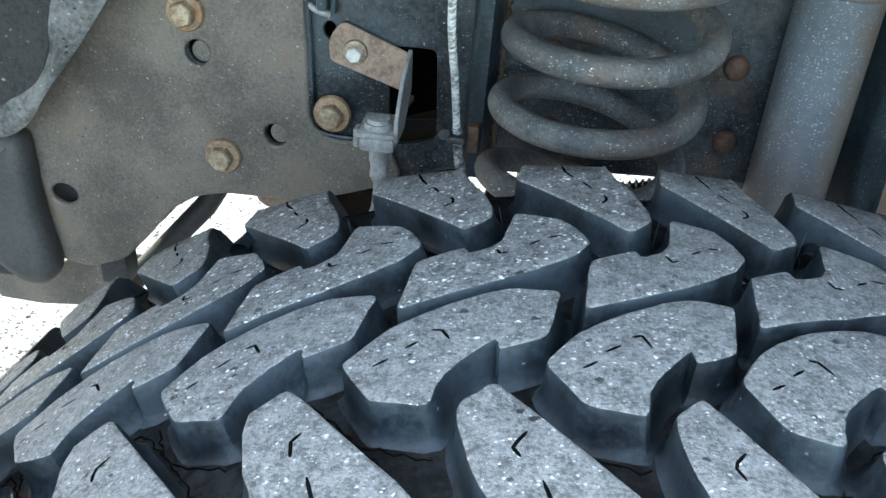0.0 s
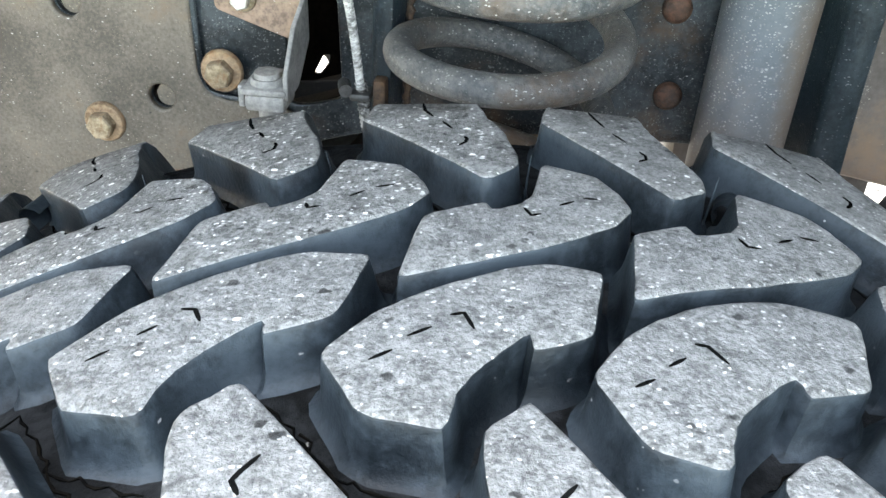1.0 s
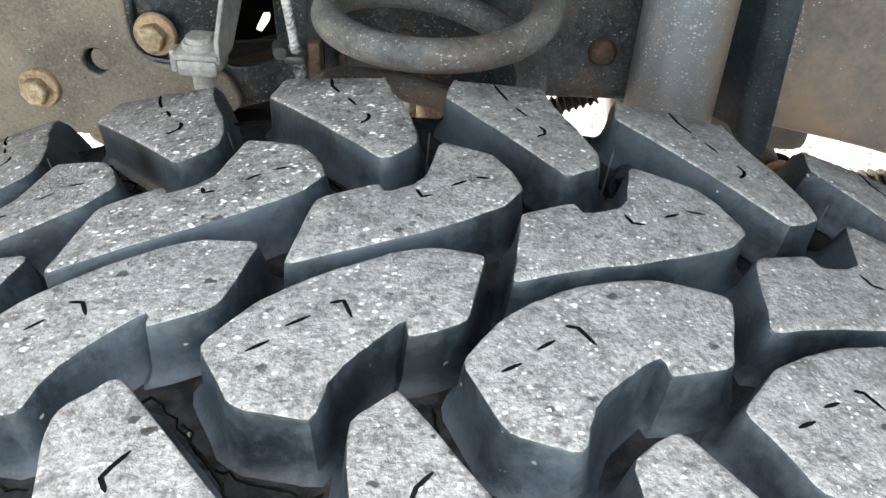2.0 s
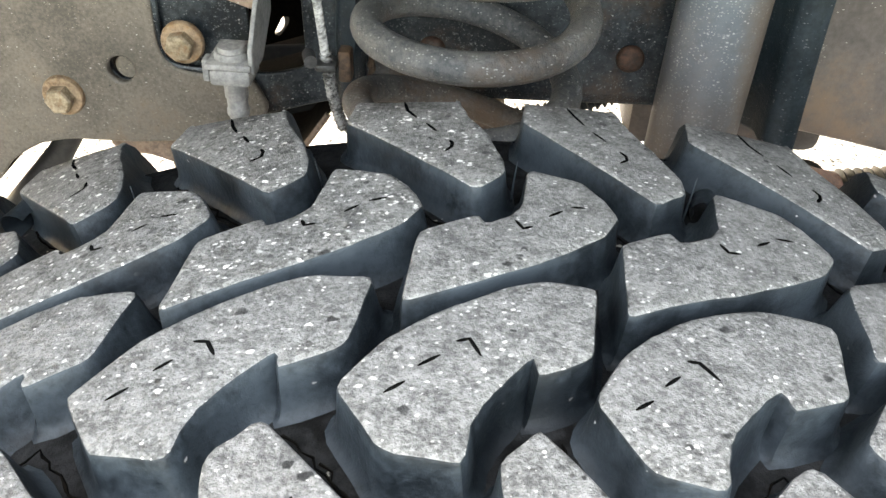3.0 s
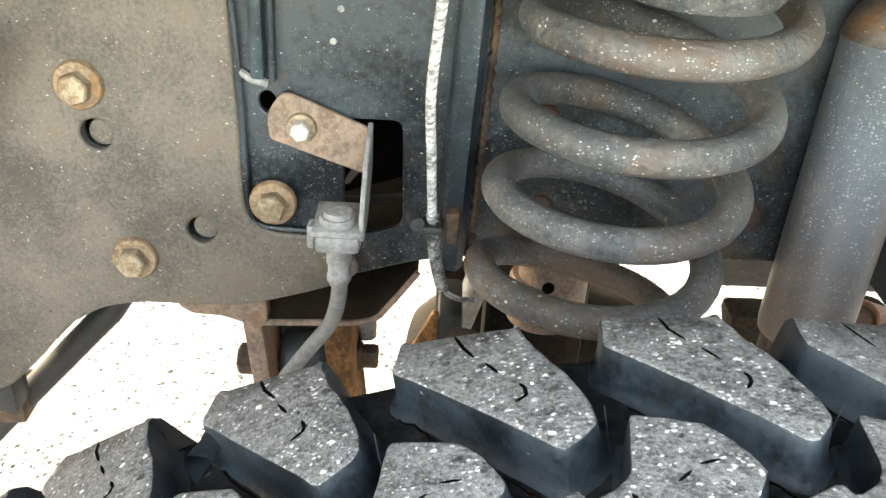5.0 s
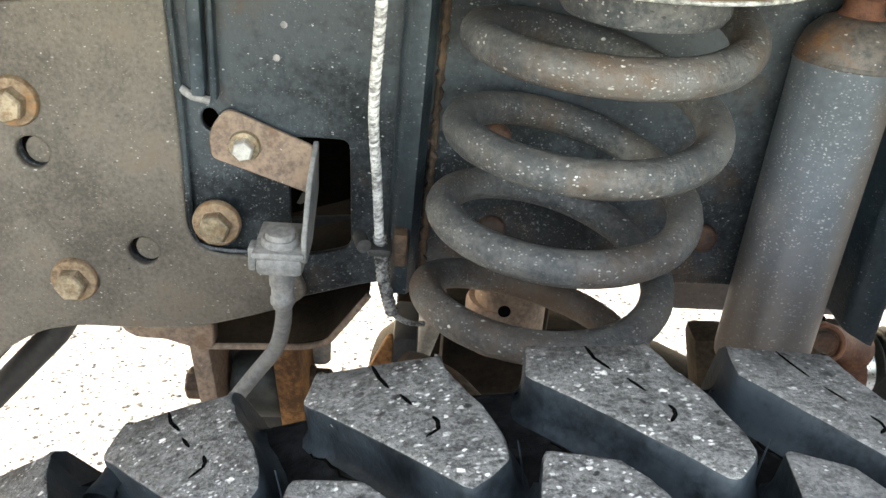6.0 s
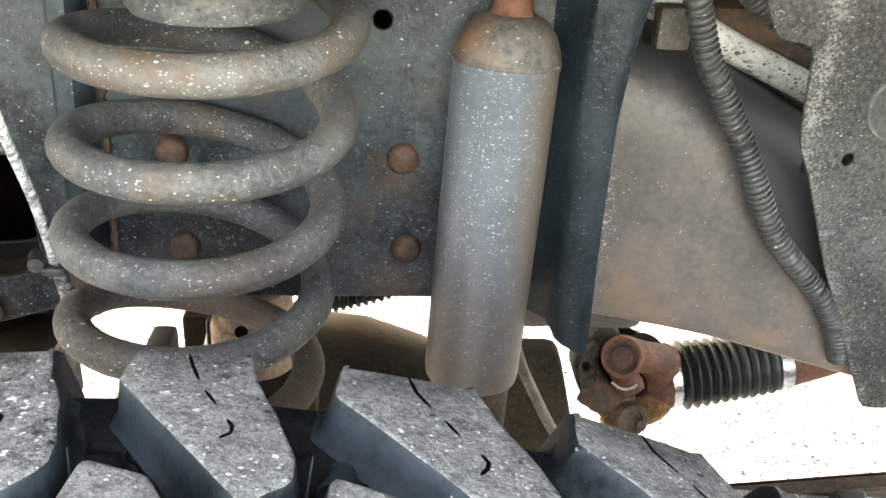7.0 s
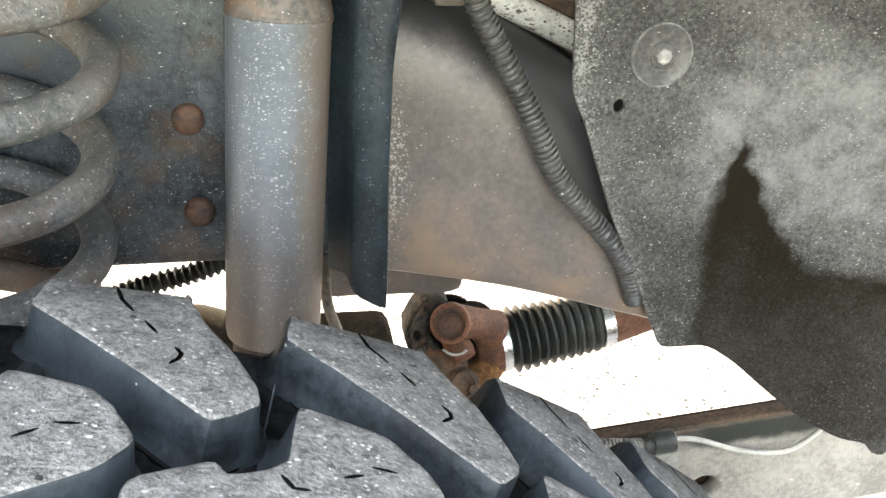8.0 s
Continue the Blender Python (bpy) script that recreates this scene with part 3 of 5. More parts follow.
# ---- the tyre ----
HUB = Vector((0.0679, 0.2161, 0.4231))
CAMBER, TREAD_R, DEPTH, PITCH = radians(2.4), 0.4178, 0.0140, 0.057
AXLE = Vector((0, math.cos(CAMBER), -math.sin(CAMBER)))
UPWARD = Vector((0, math.sin(CAMBER), math.cos(CAMBER)))
HALF = 0.106                      # half the width of the flat tread
TURNS = 46                        # pitches round the tyre
TIPS = [-0.1389, -0.0745, -0.0131, 0.0389, 0.1033, 0.1762]
ROUND = 2 * math.pi * TREAD_R
BEHIND = [ROUND - 0.268, ROUND - 0.203]      # the two pitches before the first
TIPS += [TIPS[5] + (BEHIND[0] - TIPS[5]) * k / (TURNS - 7) for k in range(1, TURNS - 7)] + BEHIND


def along(i, offset):
    """The place round the tread of a point offset from pitch i, both in nominal metres, in the tyre's uneven pitches."""
    k = math.floor(offset / PITCH)
    def tip(j):
        return TIPS[j % TURNS] + ROUND * (j // TURNS)
    a, b = tip(i + k), tip(i + k + 1)
    return a + (b - a) * (offset / PITCH - k)


def on_tyre(s, u, depth=0.0):
    """A point of the tread: s round it, u across it from its middle, depth below the tread's surface. Past the edge it turns down the shoulder."""
    over, side = max(abs(u) - HALF, 0.0), math.copysign(1, u)
    across, r = min(abs(u), HALF), TREAD_R
    r -= 0.28 * across ** 2
    bend = 0.010
    tilt = min(over / bend, radians(68))
    across += bend * math.sin(tilt) - depth * math.sin(tilt)
    r -= bend * (1 - math.cos(tilt)) + depth * math.cos(tilt)
    rest = max(over - bend * radians(68), 0.0)
    across += rest * math.cos(radians(68))
    r -= rest * math.sin(radians(68))
    a = s / TREAD_R
    return HUB + AXLE * (side * across) + r * (math.sin(a) * Vector((1, 0, 0)) + math.cos(a) * UPWARD)


# outlines of the four kinds of block in one pitch, in millimetres: round the tread and across it
FAR_SHOULDER = [(-41, 140), (-9, 140), (-8, 107), (-4, 95), (3, 81), (8, 66), (9, 57), (0, 47), (-43, 93), (-42, 107)]
FAR_MIDDLE = [(16, 60.5), (33.5, 55.5), (40, 46.5), (44, 37), (39, 27), (28, 18), (16, 10), (-14.5, -6.5), (-13.5, 24.5), (2, 34.2), (3.5, 29), (10, 33), (14, 38)]
NEAR_MIDDLE = [(-25, -35), (-16, -19), (-9, -12), (0, -5), (10, 1), (20, 5), (35.5, 4), (32.7, -22), (19, -30), (18, -23), (10.5, -33), (6.5, -39), (4, -45), (3, -55.5), (-13, -53)]
NEAR_SHOULDER = [(19.5 - s, 3 - u) for s, u in FAR_SHOULDER]
SIPES = {
    "far_shoulder": [[(-26, 107), (-23.5, 100), (-20, 93.5)], [(-17.6, 89.5), (-14, 83.6)], [(-9, 77.3), (-7.7, 74.5), (-7.8, 72), (-10, 69.2)]],
    "far_middle": [[(13, 31), (14.5, 27.5), (17.5, 28)], [(23, 34), (27, 37.5)], [(29, 40), (34, 40.5)]],
    "near_middle": [[(-1, -20), (2, -19.5), (5, -24.5)], [(-8, -28.5), (-4, -25)], [(-15, -37), (-11, -34)]],
}
SIPES["near_shoulder"] = [[(29.5, -64.5), (27.5, -68.5), (27, -71), (28.5, -74.5)], [(34.6, -82), (37, -89), (41, -98)]]


FOOT_CRACKS = {
    "far_shoulder": [(7, 50), (0, 39), (-12, 51), (-24, 64), (-36, 78), (-46, 90)],
    "near_shoulder": [(10, -49), (20, -37), (31, -48), (42, -60), (53, -73), (64, -86)],
    "near_middle": [(-31, -36), (-27, -45), (-20, -55), (-10, -59), (4, -63), (9, -55)],
}


def even(outline, step=7.0):
    """The outline with points added so that no edge is longer than step."""
    out = []
    for a, b in zip(outline, outline[1:] + outline[:1]):
        n = max(1, math.ceil(math.dist(a, b) / step))
        out += [(a[0] + (b[0] - a[0]) * k / n, a[1] + (b[1] - a[1]) * k / n) for k in range(n)]
    return out


def shifted(outline, by):
    """The outline moved outwards (by > 0) or inwards, in millimetres."""
    area = sum(a[0] * b[1] - b[0] * a[1] for a, b in zip(outline, outline[1:] + outline[:1]))
    turn = 1 if area > 0 else -1
    out = []
    for i, c in enumerate(outline):
        a, b = outline[i - 1], outline[(i + 1) % len(outline)]
        d1, d2 = Vector((c[0] - a[0], c[1] - a[1])).normalized(), Vector((b[0] - c[0], b[1] - c[1])).normalized()
        n1, n2 = Vector((d1.y, -d1.x)) * turn, Vector((d2.y, -d2.x)) * turn
        n = (n1 + n2) / max(1 + n1.dot(n2), 0.55)
        out.append((c[0] + n.x * by, c[1] + n.y * by))
    return out


def tread_block(tyre, i, outline, kind, sipes):
    wear = random.Random(i * 7 + len(outline))
    ragged = [(s + wear.uniform(-0.25, 0.25), u + wear.uniform(-0.25, 0.25)) for s, u in even(rounded(outline, 2.6, 2))]
    bm = bmesh.new()
    rings = []
    for by, deep in ((-1.5, 0.0), (-0.75, 0.14), (-0.2, 0.5), (0.1, 1.15), (0.7, 5.5), (1.2, 9.4), (1.7, 11.4), (2.5, 12.9), (3.6, 13.8), (4.8, 14.3)):
        rings.append([bm.verts.new((s, u, deep)) for s, u in shifted(ragged, by)])
    n = len(ragged)
    top = bm.faces.new(rings[0])
    for k, (a, b) in enumerate(zip(rings, rings[1:])):
        for j in range(n):
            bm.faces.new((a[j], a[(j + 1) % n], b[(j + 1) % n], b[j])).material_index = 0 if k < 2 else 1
    for f in list(bm.faces):
        f.tag = f is top
    low_s, high_s = min(p[0] for p in outline), max(p[0] for p in outline)
    low_u, high_u = min(p[1] for p in outline), max(p[1] for p in outline)
    tops = [top]
    for axis, low, high, step in ((0, low_s, high_s, 9.0), (1, low_u, high_u, 12.0)):
        at = low + step
        while at < high:
            where, way = ((at, 0, 0), (1, 0, 0)) if axis == 0 else ((0, at, 0), (0, 1, 0))
            geom = [*tops, *{e for f in tops for e in f.edges}, *{v for f in tops for v in f.verts}]
            cut = bmesh.ops.bisect_plane(bm, geom=geom, plane_co=where, plane_no=way, dist=1e-4)
            tops = [g for g in cut["geom"] if isinstance(g, bmesh.types.BMFace) and all(abs(v.co.z) < 1e-4 for v in g.verts)]
            at += step
    for v in bm.verts:
        s, u, deep = v.co
        v.co = on_tyre(along(i, s / 1000), u / 1000, deep / 1000)
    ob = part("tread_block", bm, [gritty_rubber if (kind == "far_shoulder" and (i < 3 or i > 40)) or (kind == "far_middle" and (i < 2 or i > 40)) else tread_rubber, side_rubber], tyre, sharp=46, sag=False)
    if sipes:
        bm = bmesh.new()
        for line in SIPES[kind]:
            line = [(s + wear.uniform(-0.6, 0.6), u + wear.uniform(-0.6, 0.6)) for s, u in line]
            pts = []
            for a, b in zip(line, line[1:]):
                pts += [(a[0] + (b[0] - a[0]) * k / 3, a[1] + (b[1] - a[1]) * k / 3) for k in range(3)]
            pts.append(line[-1])
            last = None
            for k, (s, u) in enumerate(pts):
                a, b = pts[max(k - 1, 0)], pts[min(k + 1, len(pts) - 1)]
                d = Vector((b[0] - a[0], b[1] - a[1])).normalized()
                w = 0.55 * min(1.0, 0.35 + 0.6 * min(k, len(pts) - 1 - k))
                pair = [bm.verts.new(on_tyre(along(i, (s + d.y * w * q) / 1000), (u - d.x * w * q) / 1000, dip)) for q, dip in ((-1, -0.00008), (0, -0.00016), (1, -0.00008))]
                if last:
                    bm.faces.new((last[0], last[1], pair[1], pair[0]))
                    bm.faces.new((last[1], last[2], pair[2], pair[1]))
                last = pair
        part("sipe", bm, sipe_black, ob, "thin black sipe cut", sag=False)
    if sipes and kind in FOOT_CRACKS:
        # the groove floor has split along the foot of the block
        line = FOOT_CRACKS[kind]
        pts = []
        for a, b in zip(line, line[1:]):
            pts += [(a[0] + (b[0] - a[0]) * k / 5 + wear.uniform(-0.9, 0.9), a[1] + (b[1] - a[1]) * k / 5 + wear.uniform(-0.9, 0.9)) for k in range(5)]
        pts = pts[wear.randint(0, 6):len(pts) - wear.randint(0, 5)]
        run = [on_tyre(along(i, s / 1000), u / 1000, 0.01385) for s, u in pts]
        part("foot_crack", tube(run, [0.00013 + 0.00038 * wear.random() for _ in run], 5), crack_shade_black, ob, "ragged dark crack at the foot of the block", sag=False)
    return ob


def rubber_flap(tyre, i, s, u, turn, size):
    """A torn flap of rubber, curled up in the groove."""
    pick = random.Random(i * 31 + int(s))
    at = on_tyre(along(i, s / 1000), u / 1000, DEPTH - 0.0005)
    out = (at - HUB - AXLE * (at - HUB).dot(AXLE)).normalized()
    e1 = (Matrix.Rotation(radians(turn), 3, out) @ AXLE).normalized()
    e2 = out.cross(e1)
    bm = bmesh.new()
    grid = []
    for k in range(11):
        a = -0.9 + 3.6 * k / 10
        r = size * (0.55 + 0.06 * k / 10)
        row = []
        for j in range(8):
            w = (j / 7 - 0.5) * size * (1.5 - 0.4 * k / 10)
            p = at + e1 * (r * math.cos(a)) + out * (r * (0.75 + math.sin(a))) + e2 * w
            row.append(bm.verts.new(p + 0.12 * size * noise.noise_vector(p * 160)))
        grid.append(row)
    for a, b in zip(grid, grid[1:]):
        for j in range(7):
            bm.faces.new((a[j], b[j], b[j + 1], a[j + 1]))
    bmesh.ops.solidify(bm, geom=bm.faces, thickness=0.0012)
    part("rubber_flap", bm, side_rubber, tyre, "torn curled flap of rubber in the groove", sharp=60, sag=False)


# torn flaps: pitch, place in it, turn and size
FLAPS = [(-1, 15, 87, 70, 0.010), (3, 18, 69, 80, 0.007)]


def build_tyre():
    tyre = thing("tyre", "worn black mud-terrain tyre with chunky dusty tread blocks", "tyre", (HUB.x, HUB.y, 0))
    # carcass: groove floor, shoulders and sidewalls in one turned body
    bm = bmesh.new()
    edge = [u / 1000 for u in (-150, -140, -125, -116, -108, -104, -80, -50, -20, 20, 50, 80, 104, 108, 116, 125, 140, 150)]
    profile = []
    for u in edge:
        p = on_tyre(0, u, DEPTH) - HUB
        profile.append((p.dot(AXLE), p.dot(UPWARD)))
    walls = [(0.136, 0.345), (0.139, 0.315), (0.134, 0.28), (0.118, 0.245), (0.100, 0.222)]
    profile = [(-a, r) for a, r in reversed(walls)] + profile + walls
    profile += [(0.09, 0.214), (-0.09, 0.214)]
    rings = []
    for k in range(184):
        a = 2 * math.pi * k / 184
        out = math.sin(a) * Vector((1, 0, 0)) + math.cos(a) * UPWARD
        rings.append([bm.verts.new(HUB + AXLE * w + out * r) for w, r in profile])
    for a, b in zip(rings, rings[1:] + rings[:1]):
        for j in range(len(profile)):
            bm.faces.new((a[j], b[j], b[(j + 1) % len(profile)], a[(j + 1) % len(profile)]))
    part("carcass", bm, groove_rubber, tyre, "grimy groove floor with fine cracks, darkened as shade", sag=False)
    for i in range(TURNS):
        near_top = i < 9 or i > TURNS - 7
        for kind, outline in (("far_shoulder", FAR_SHOULDER), ("far_middle", FAR_MIDDLE), ("near_middle", NEAR_MIDDLE), ("near_shoulder", NEAR_SHOULDER)):
            tread_block(tyre, i, outline, kind, near_top)
        if near_top:
            foot = on_tyre(along(i, 0.0115), 0.062, DEPTH - 0.001)
            out = (foot - HUB - AXLE * (foot - HUB).dot(AXLE)).normalized()
            lean = Vector((random.uniform(-0.3, 0.3), random.uniform(-0.3, 0.3), 0))
            part("vent_hair", tube([foot, foot + out * 0.007 + lean * 0.002, foot + out * random.uniform(0.012, 0.018) + lean * 0.006], [0.0004, 0.0003, 0.00015], 5), side_rubber, tyre, "thin rubber moulding hair", sag=False)
    for i, s, u, turn, size in FLAPS:
        rubber_flap(tyre, i, s, u, turn, size)
    return tyre


build_tyre()

# ---- the frame rail ----
RAIL_Y = 0.587
OUT = (0, -1, 0)


def upright(y):
    return pose(0, y, 0)


def build_rail():
    rail = thing("frame_rail", "dusty blue-grey painted steel frame rail with holes, rivets and bolts", "frame", (-0.05, 0.60, 0.56), kind="structure")
    low = [(-0.24, 0.670), (-0.20, 0.668), (-0.15, 0.671), (-0.10, 0.682), (-0.055, 0.696), (0.0, 0.703), (0.15, 0.706), (0.231, 0.705)]
    outline = low + [(0.231, 0.90), (-0.163, 0.90), (-0.166, 0.845), (-0.30, 0.84), (-0.30, 0.675)]
    slot = rounded([(-0.101, 0.711), (-0.085, 0.7125), (-0.0665, 0.718), (-0.0685, 0.783), (-0.101, 0.783)], 0.006)
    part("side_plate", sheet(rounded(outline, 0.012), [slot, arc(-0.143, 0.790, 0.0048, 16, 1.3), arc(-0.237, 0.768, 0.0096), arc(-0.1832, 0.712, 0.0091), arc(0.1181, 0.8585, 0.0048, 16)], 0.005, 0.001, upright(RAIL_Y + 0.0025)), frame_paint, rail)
    # the plate that doubles it towards the bumper stands proud of it
    lap = [(-0.385, 0.70), (-0.386, 0.62), (-0.372, 0.583), (-0.345, 0.578), (-0.315, 0.590), (-0.292, 0.614), (-0.270, 0.641), (-0.248, 0.655), (-0.225, 0.660),
           (-0.19, 0.660), (-0.155, 0.663), (-0.125, 0.672), (-0.10, 0.681), (-0.09, 0.690), (-0.10, 0.712), (-0.140, 0.713), (-0.153, 0.718), (-0.158, 0.731), (-0.158, 0.78), (-0.161, 0.85),
           (-0.161, 0.8555), (-0.168, 0.855), (-0.214, 0.850), (-0.24, 0.846), (-0.33, 0.842), (-0.385, 0.80)]
    holes = [arc(-0.237, 0.768, 0.0090), arc(-0.1832, 0.712, 0.0085), arc(-0.357, 0.644, 0.0105, 20, 0.85)]
    part("reinforcement_plate", sheet(rounded(lap, 0.008), holes, 0.006, 0.002, upright(RAIL_Y - 0.004)), plate_paint, rail, "greyish brown dusty lap plate with round holes")
    for x, z in ((-0.2358, 0.7668), (-0.1819, 0.7108)):
        part("plug", turned([(0.0079, 0.0), (0.0079, 0.010), (0.0075, 0.0106), (0.0, 0.0106)], aim((x, RAIL_Y + 0.0118, z), OUT), 24), plate_paint, rail, "grey dusty plug inside a round hole")
    part("edge_bead", tube(glide([(-0.160, RAIL_Y - 0.004, 0.862), (-0.1572, RAIL_Y - 0.004, 0.80), (-0.1562, RAIL_Y - 0.004, 0.74), (-0.1545, RAIL_Y - 0.004, 0.722), (-0.147, RAIL_Y - 0.004, 0.7155), (-0.12, RAIL_Y - 0.004, 0.714), (-0.106, RAIL_Y - 0.004, 0.714)], 0.004), 0.0020, 8), frame_paint, rail, "dark sealed seam along the plate edge")
    part("seam_channel", block((-0.150, RAIL_Y - 0.010, 0.805), (-0.1425, RAIL_Y, 0.90), 0.002), channel_paint, rail)
    part("seam_channel", block((-0.1405, RAIL_Y - 0.008, 0.803), (-0.137, RAIL_Y, 0.90), 0.0015), channel_paint, rail)
    part("weld_bead", tube(glide([(-0.158, RAIL_Y - 0.003, 0.808), (-0.150, RAIL_Y - 0.005, 0.804), (-0.142, RAIL_Y - 0.003, 0.8015)], 0.002), 0.0022, 8), grey_fitting, rail)
    # box behind: bottom flange and inner web
    bm = bmesh.new()
    foot = glide([(x, 0, z) for x, z in [(-0.386, 0.60), (-0.345, 0.580), (-0.292, 0.616), (-0.248, 0.657), (-0.19, 0.663), (-0.155, 0.667), (-0.10, 0.684), (-0.055, 0.698), (0.0, 0.705), (0.15, 0.708), (0.231, 0.707)]], 0.012)
    rows = [[bm.verts.new((p.x, y, p.z + up)) for p in foot] for y, up in ((RAIL_Y, 0), (RAIL_Y + 0.111, 0), (RAIL_Y + 0.111, 0.004), (RAIL_Y, 0.004))]
    for a, b in zip(rows, rows[1:] + rows[:1]):
        for k in range(len(foot) - 1):
            bm.faces.new((a[k], a[k + 1], b[k + 1], b[k]))
    # Floor and web are painted near black: shade seen through the slot.
    part("bottom_flange", bm, greasy_shade_black, rail, "floor of the rail, painted dark as slot shade")
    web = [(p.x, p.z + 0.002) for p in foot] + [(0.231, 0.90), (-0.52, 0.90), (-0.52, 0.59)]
    part("inner_web", sheet(web, [rounded([(-0.1145, 0.6885), (-0.1100, 0.6880), (-0.1020, 0.6990), (-0.1012, 0.7045), (-0.1065, 0.7040)], 0.002)], 0.004, 0.0005, upright(RAIL_Y + 0.113)), crack_shade_black, rail, "inner web of the rail, painted black as shade")
    # Added lid that keeps light out of the rail box.
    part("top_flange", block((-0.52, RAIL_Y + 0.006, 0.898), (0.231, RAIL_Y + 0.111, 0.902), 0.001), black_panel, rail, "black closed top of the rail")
    # Added black block: painted shade behind the round hole at the end.
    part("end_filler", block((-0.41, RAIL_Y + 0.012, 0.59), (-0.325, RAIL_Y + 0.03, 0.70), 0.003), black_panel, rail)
    for x, z, turn in ((-0.2420, 0.7965, 20), (-0.2235, 0.6925, 5), (-0.1405, 0.7335, 12)):
        bolt(rail, (x, RAIL_Y - 0.008, z), OUT, 0.0088, 0.009, 0.0135, turn=turn)
    for x, z in ((0.130, 0.7885), (0.133, 0.7365), (0.012, 0.735), (0.010, 0.789)):
        rivet(rail, (x, RAIL_Y, z), OUT, 0.0085, 0.006)
    for x, z in ((-0.107, 0.825), (-0.103, 0.842)):
        rivet(rail, (x, RAIL_Y + 0.0005, z), OUT, 0.0019, 0.0010, grey_fitting)
    return rail


build_rail()
# Added black panel: its hole sets where daylight shows through the web.
tagged(part("engine_bay_panel", sheet(rounded([(-0.34, 0.535), (-0.04, 0.535), (-0.04, 0.74), (-0.34, 0.74)], 0.006), [arc(-0.166, 0.616, 0.013)], 0.004, 0.0006, upright(0.90)), black_panel), "added black panel darkening the view behind the rail", "panel", kind="structure")


def build_tower():
    """The upright channel on the rail beside the spring."""
    tower = thing("spring_tower_channel", "blue-black painted upright channel welded on the frame rail", "frame", (-0.037, 0.585, 0.70), kind="structure")
    line = [(-0.046, 0.592), (-0.047, 0.578), (-0.042, 0.570), (-0.034, 0.569), (-0.030, 0.575), (-0.029, 0.592)]
    bm = bmesh.new()
    rows = [[bm.verts.new((x + (z - 0.70) * 0.03, y, z)) for x, y in line] for z in (0.700, 0.76, 0.82, 0.90)]
    for a, b in zip(rows, rows[1:]):
        for k in range(len(line) - 1):
            bm.faces.new((a[k], a[k + 1], b[k + 1], b[k]))
    bm.faces.new(rows[0])
    bm.faces.new(rows[-1])
    part("channel_face", bm, channel_paint, tower, sharp=60)
    part("weld_bead", tube([(-0.026 + 0.03 * (z - 0.7) + 0.0006 * math.sin(z * 900), 0.586, z) for z in (0.702 + 0.003 * k for k in range(64))], [0.0022 + 0.0006 * math.sin(k * 2.1) for k in range(64)], 8), brown_rust, tower, "rusty weld bead")


build_tower()


# ---- the spring and its seats ----
def build_spring():
    lean = Vector((0.129, -0.0185, 1)).normalized()
    e1 = Vector((1, 0, -0.129)).normalized()
    e2 = lean.cross(e1)
    heart = Vector((0.0500, 0.5163, 0.8287))
    pts = []
    start, stop, step = -90 - 360 * 2.95, -90 + 360 * 1.45, 7.5
    for k in range(int((stop - start) / step) + 1):
        deg = start + k * step
        a = radians(deg)
        turn = (deg + 90) / 360
        r = 0.0568
        rise = 0.0436 * turn - 0.018 * math.exp(-((turn + 2.5) / 0.22) ** 2)
        pts.append(heart + lean * rise + r * (math.cos(a) * e1 + math.sin(a) * e2))
    spring = part("coil_spring", tube(pts, 0.0084, 18), spring_paint, sharp=60, sag=False)
    tagged(spring, "dark grey coil spring with white specks and dust", "spring")


def build_spring_seat():
    top = thing("upper_spring_seat", "rusty round upper spring seat with a pale lip", "spring seat", (0.0535, 0.497, 0.886))
    m = Matrix.Translation((0.0555, 0.497, 0.010))
    part("cup", turned([(0.064, 0.960), (0.0645, 0.896), (0.066, 0.8925), (0.064, 0.889), (0.034, 0.889)], m, 48), seat_rust, top, "rust-brown seat cup")
    part("lip", turned([(0.0645, 0.8902), (0.0653, 0.8897), (0.0653, 0.8890), (0.0645, 0.8884), (0.061, 0.8885)], m, 48), sheath_white, top, "pale worn lip")
    part("bump_stop", turned([(0.0345, 0.890), (0.0345, 0.8735), (0.0325, 0.8705), (0.028, 0.8700), (0.0, 0.8705)], m, 40), spring_paint, top, "grey bump stop holder")


build_spring()
build_spring_seat()


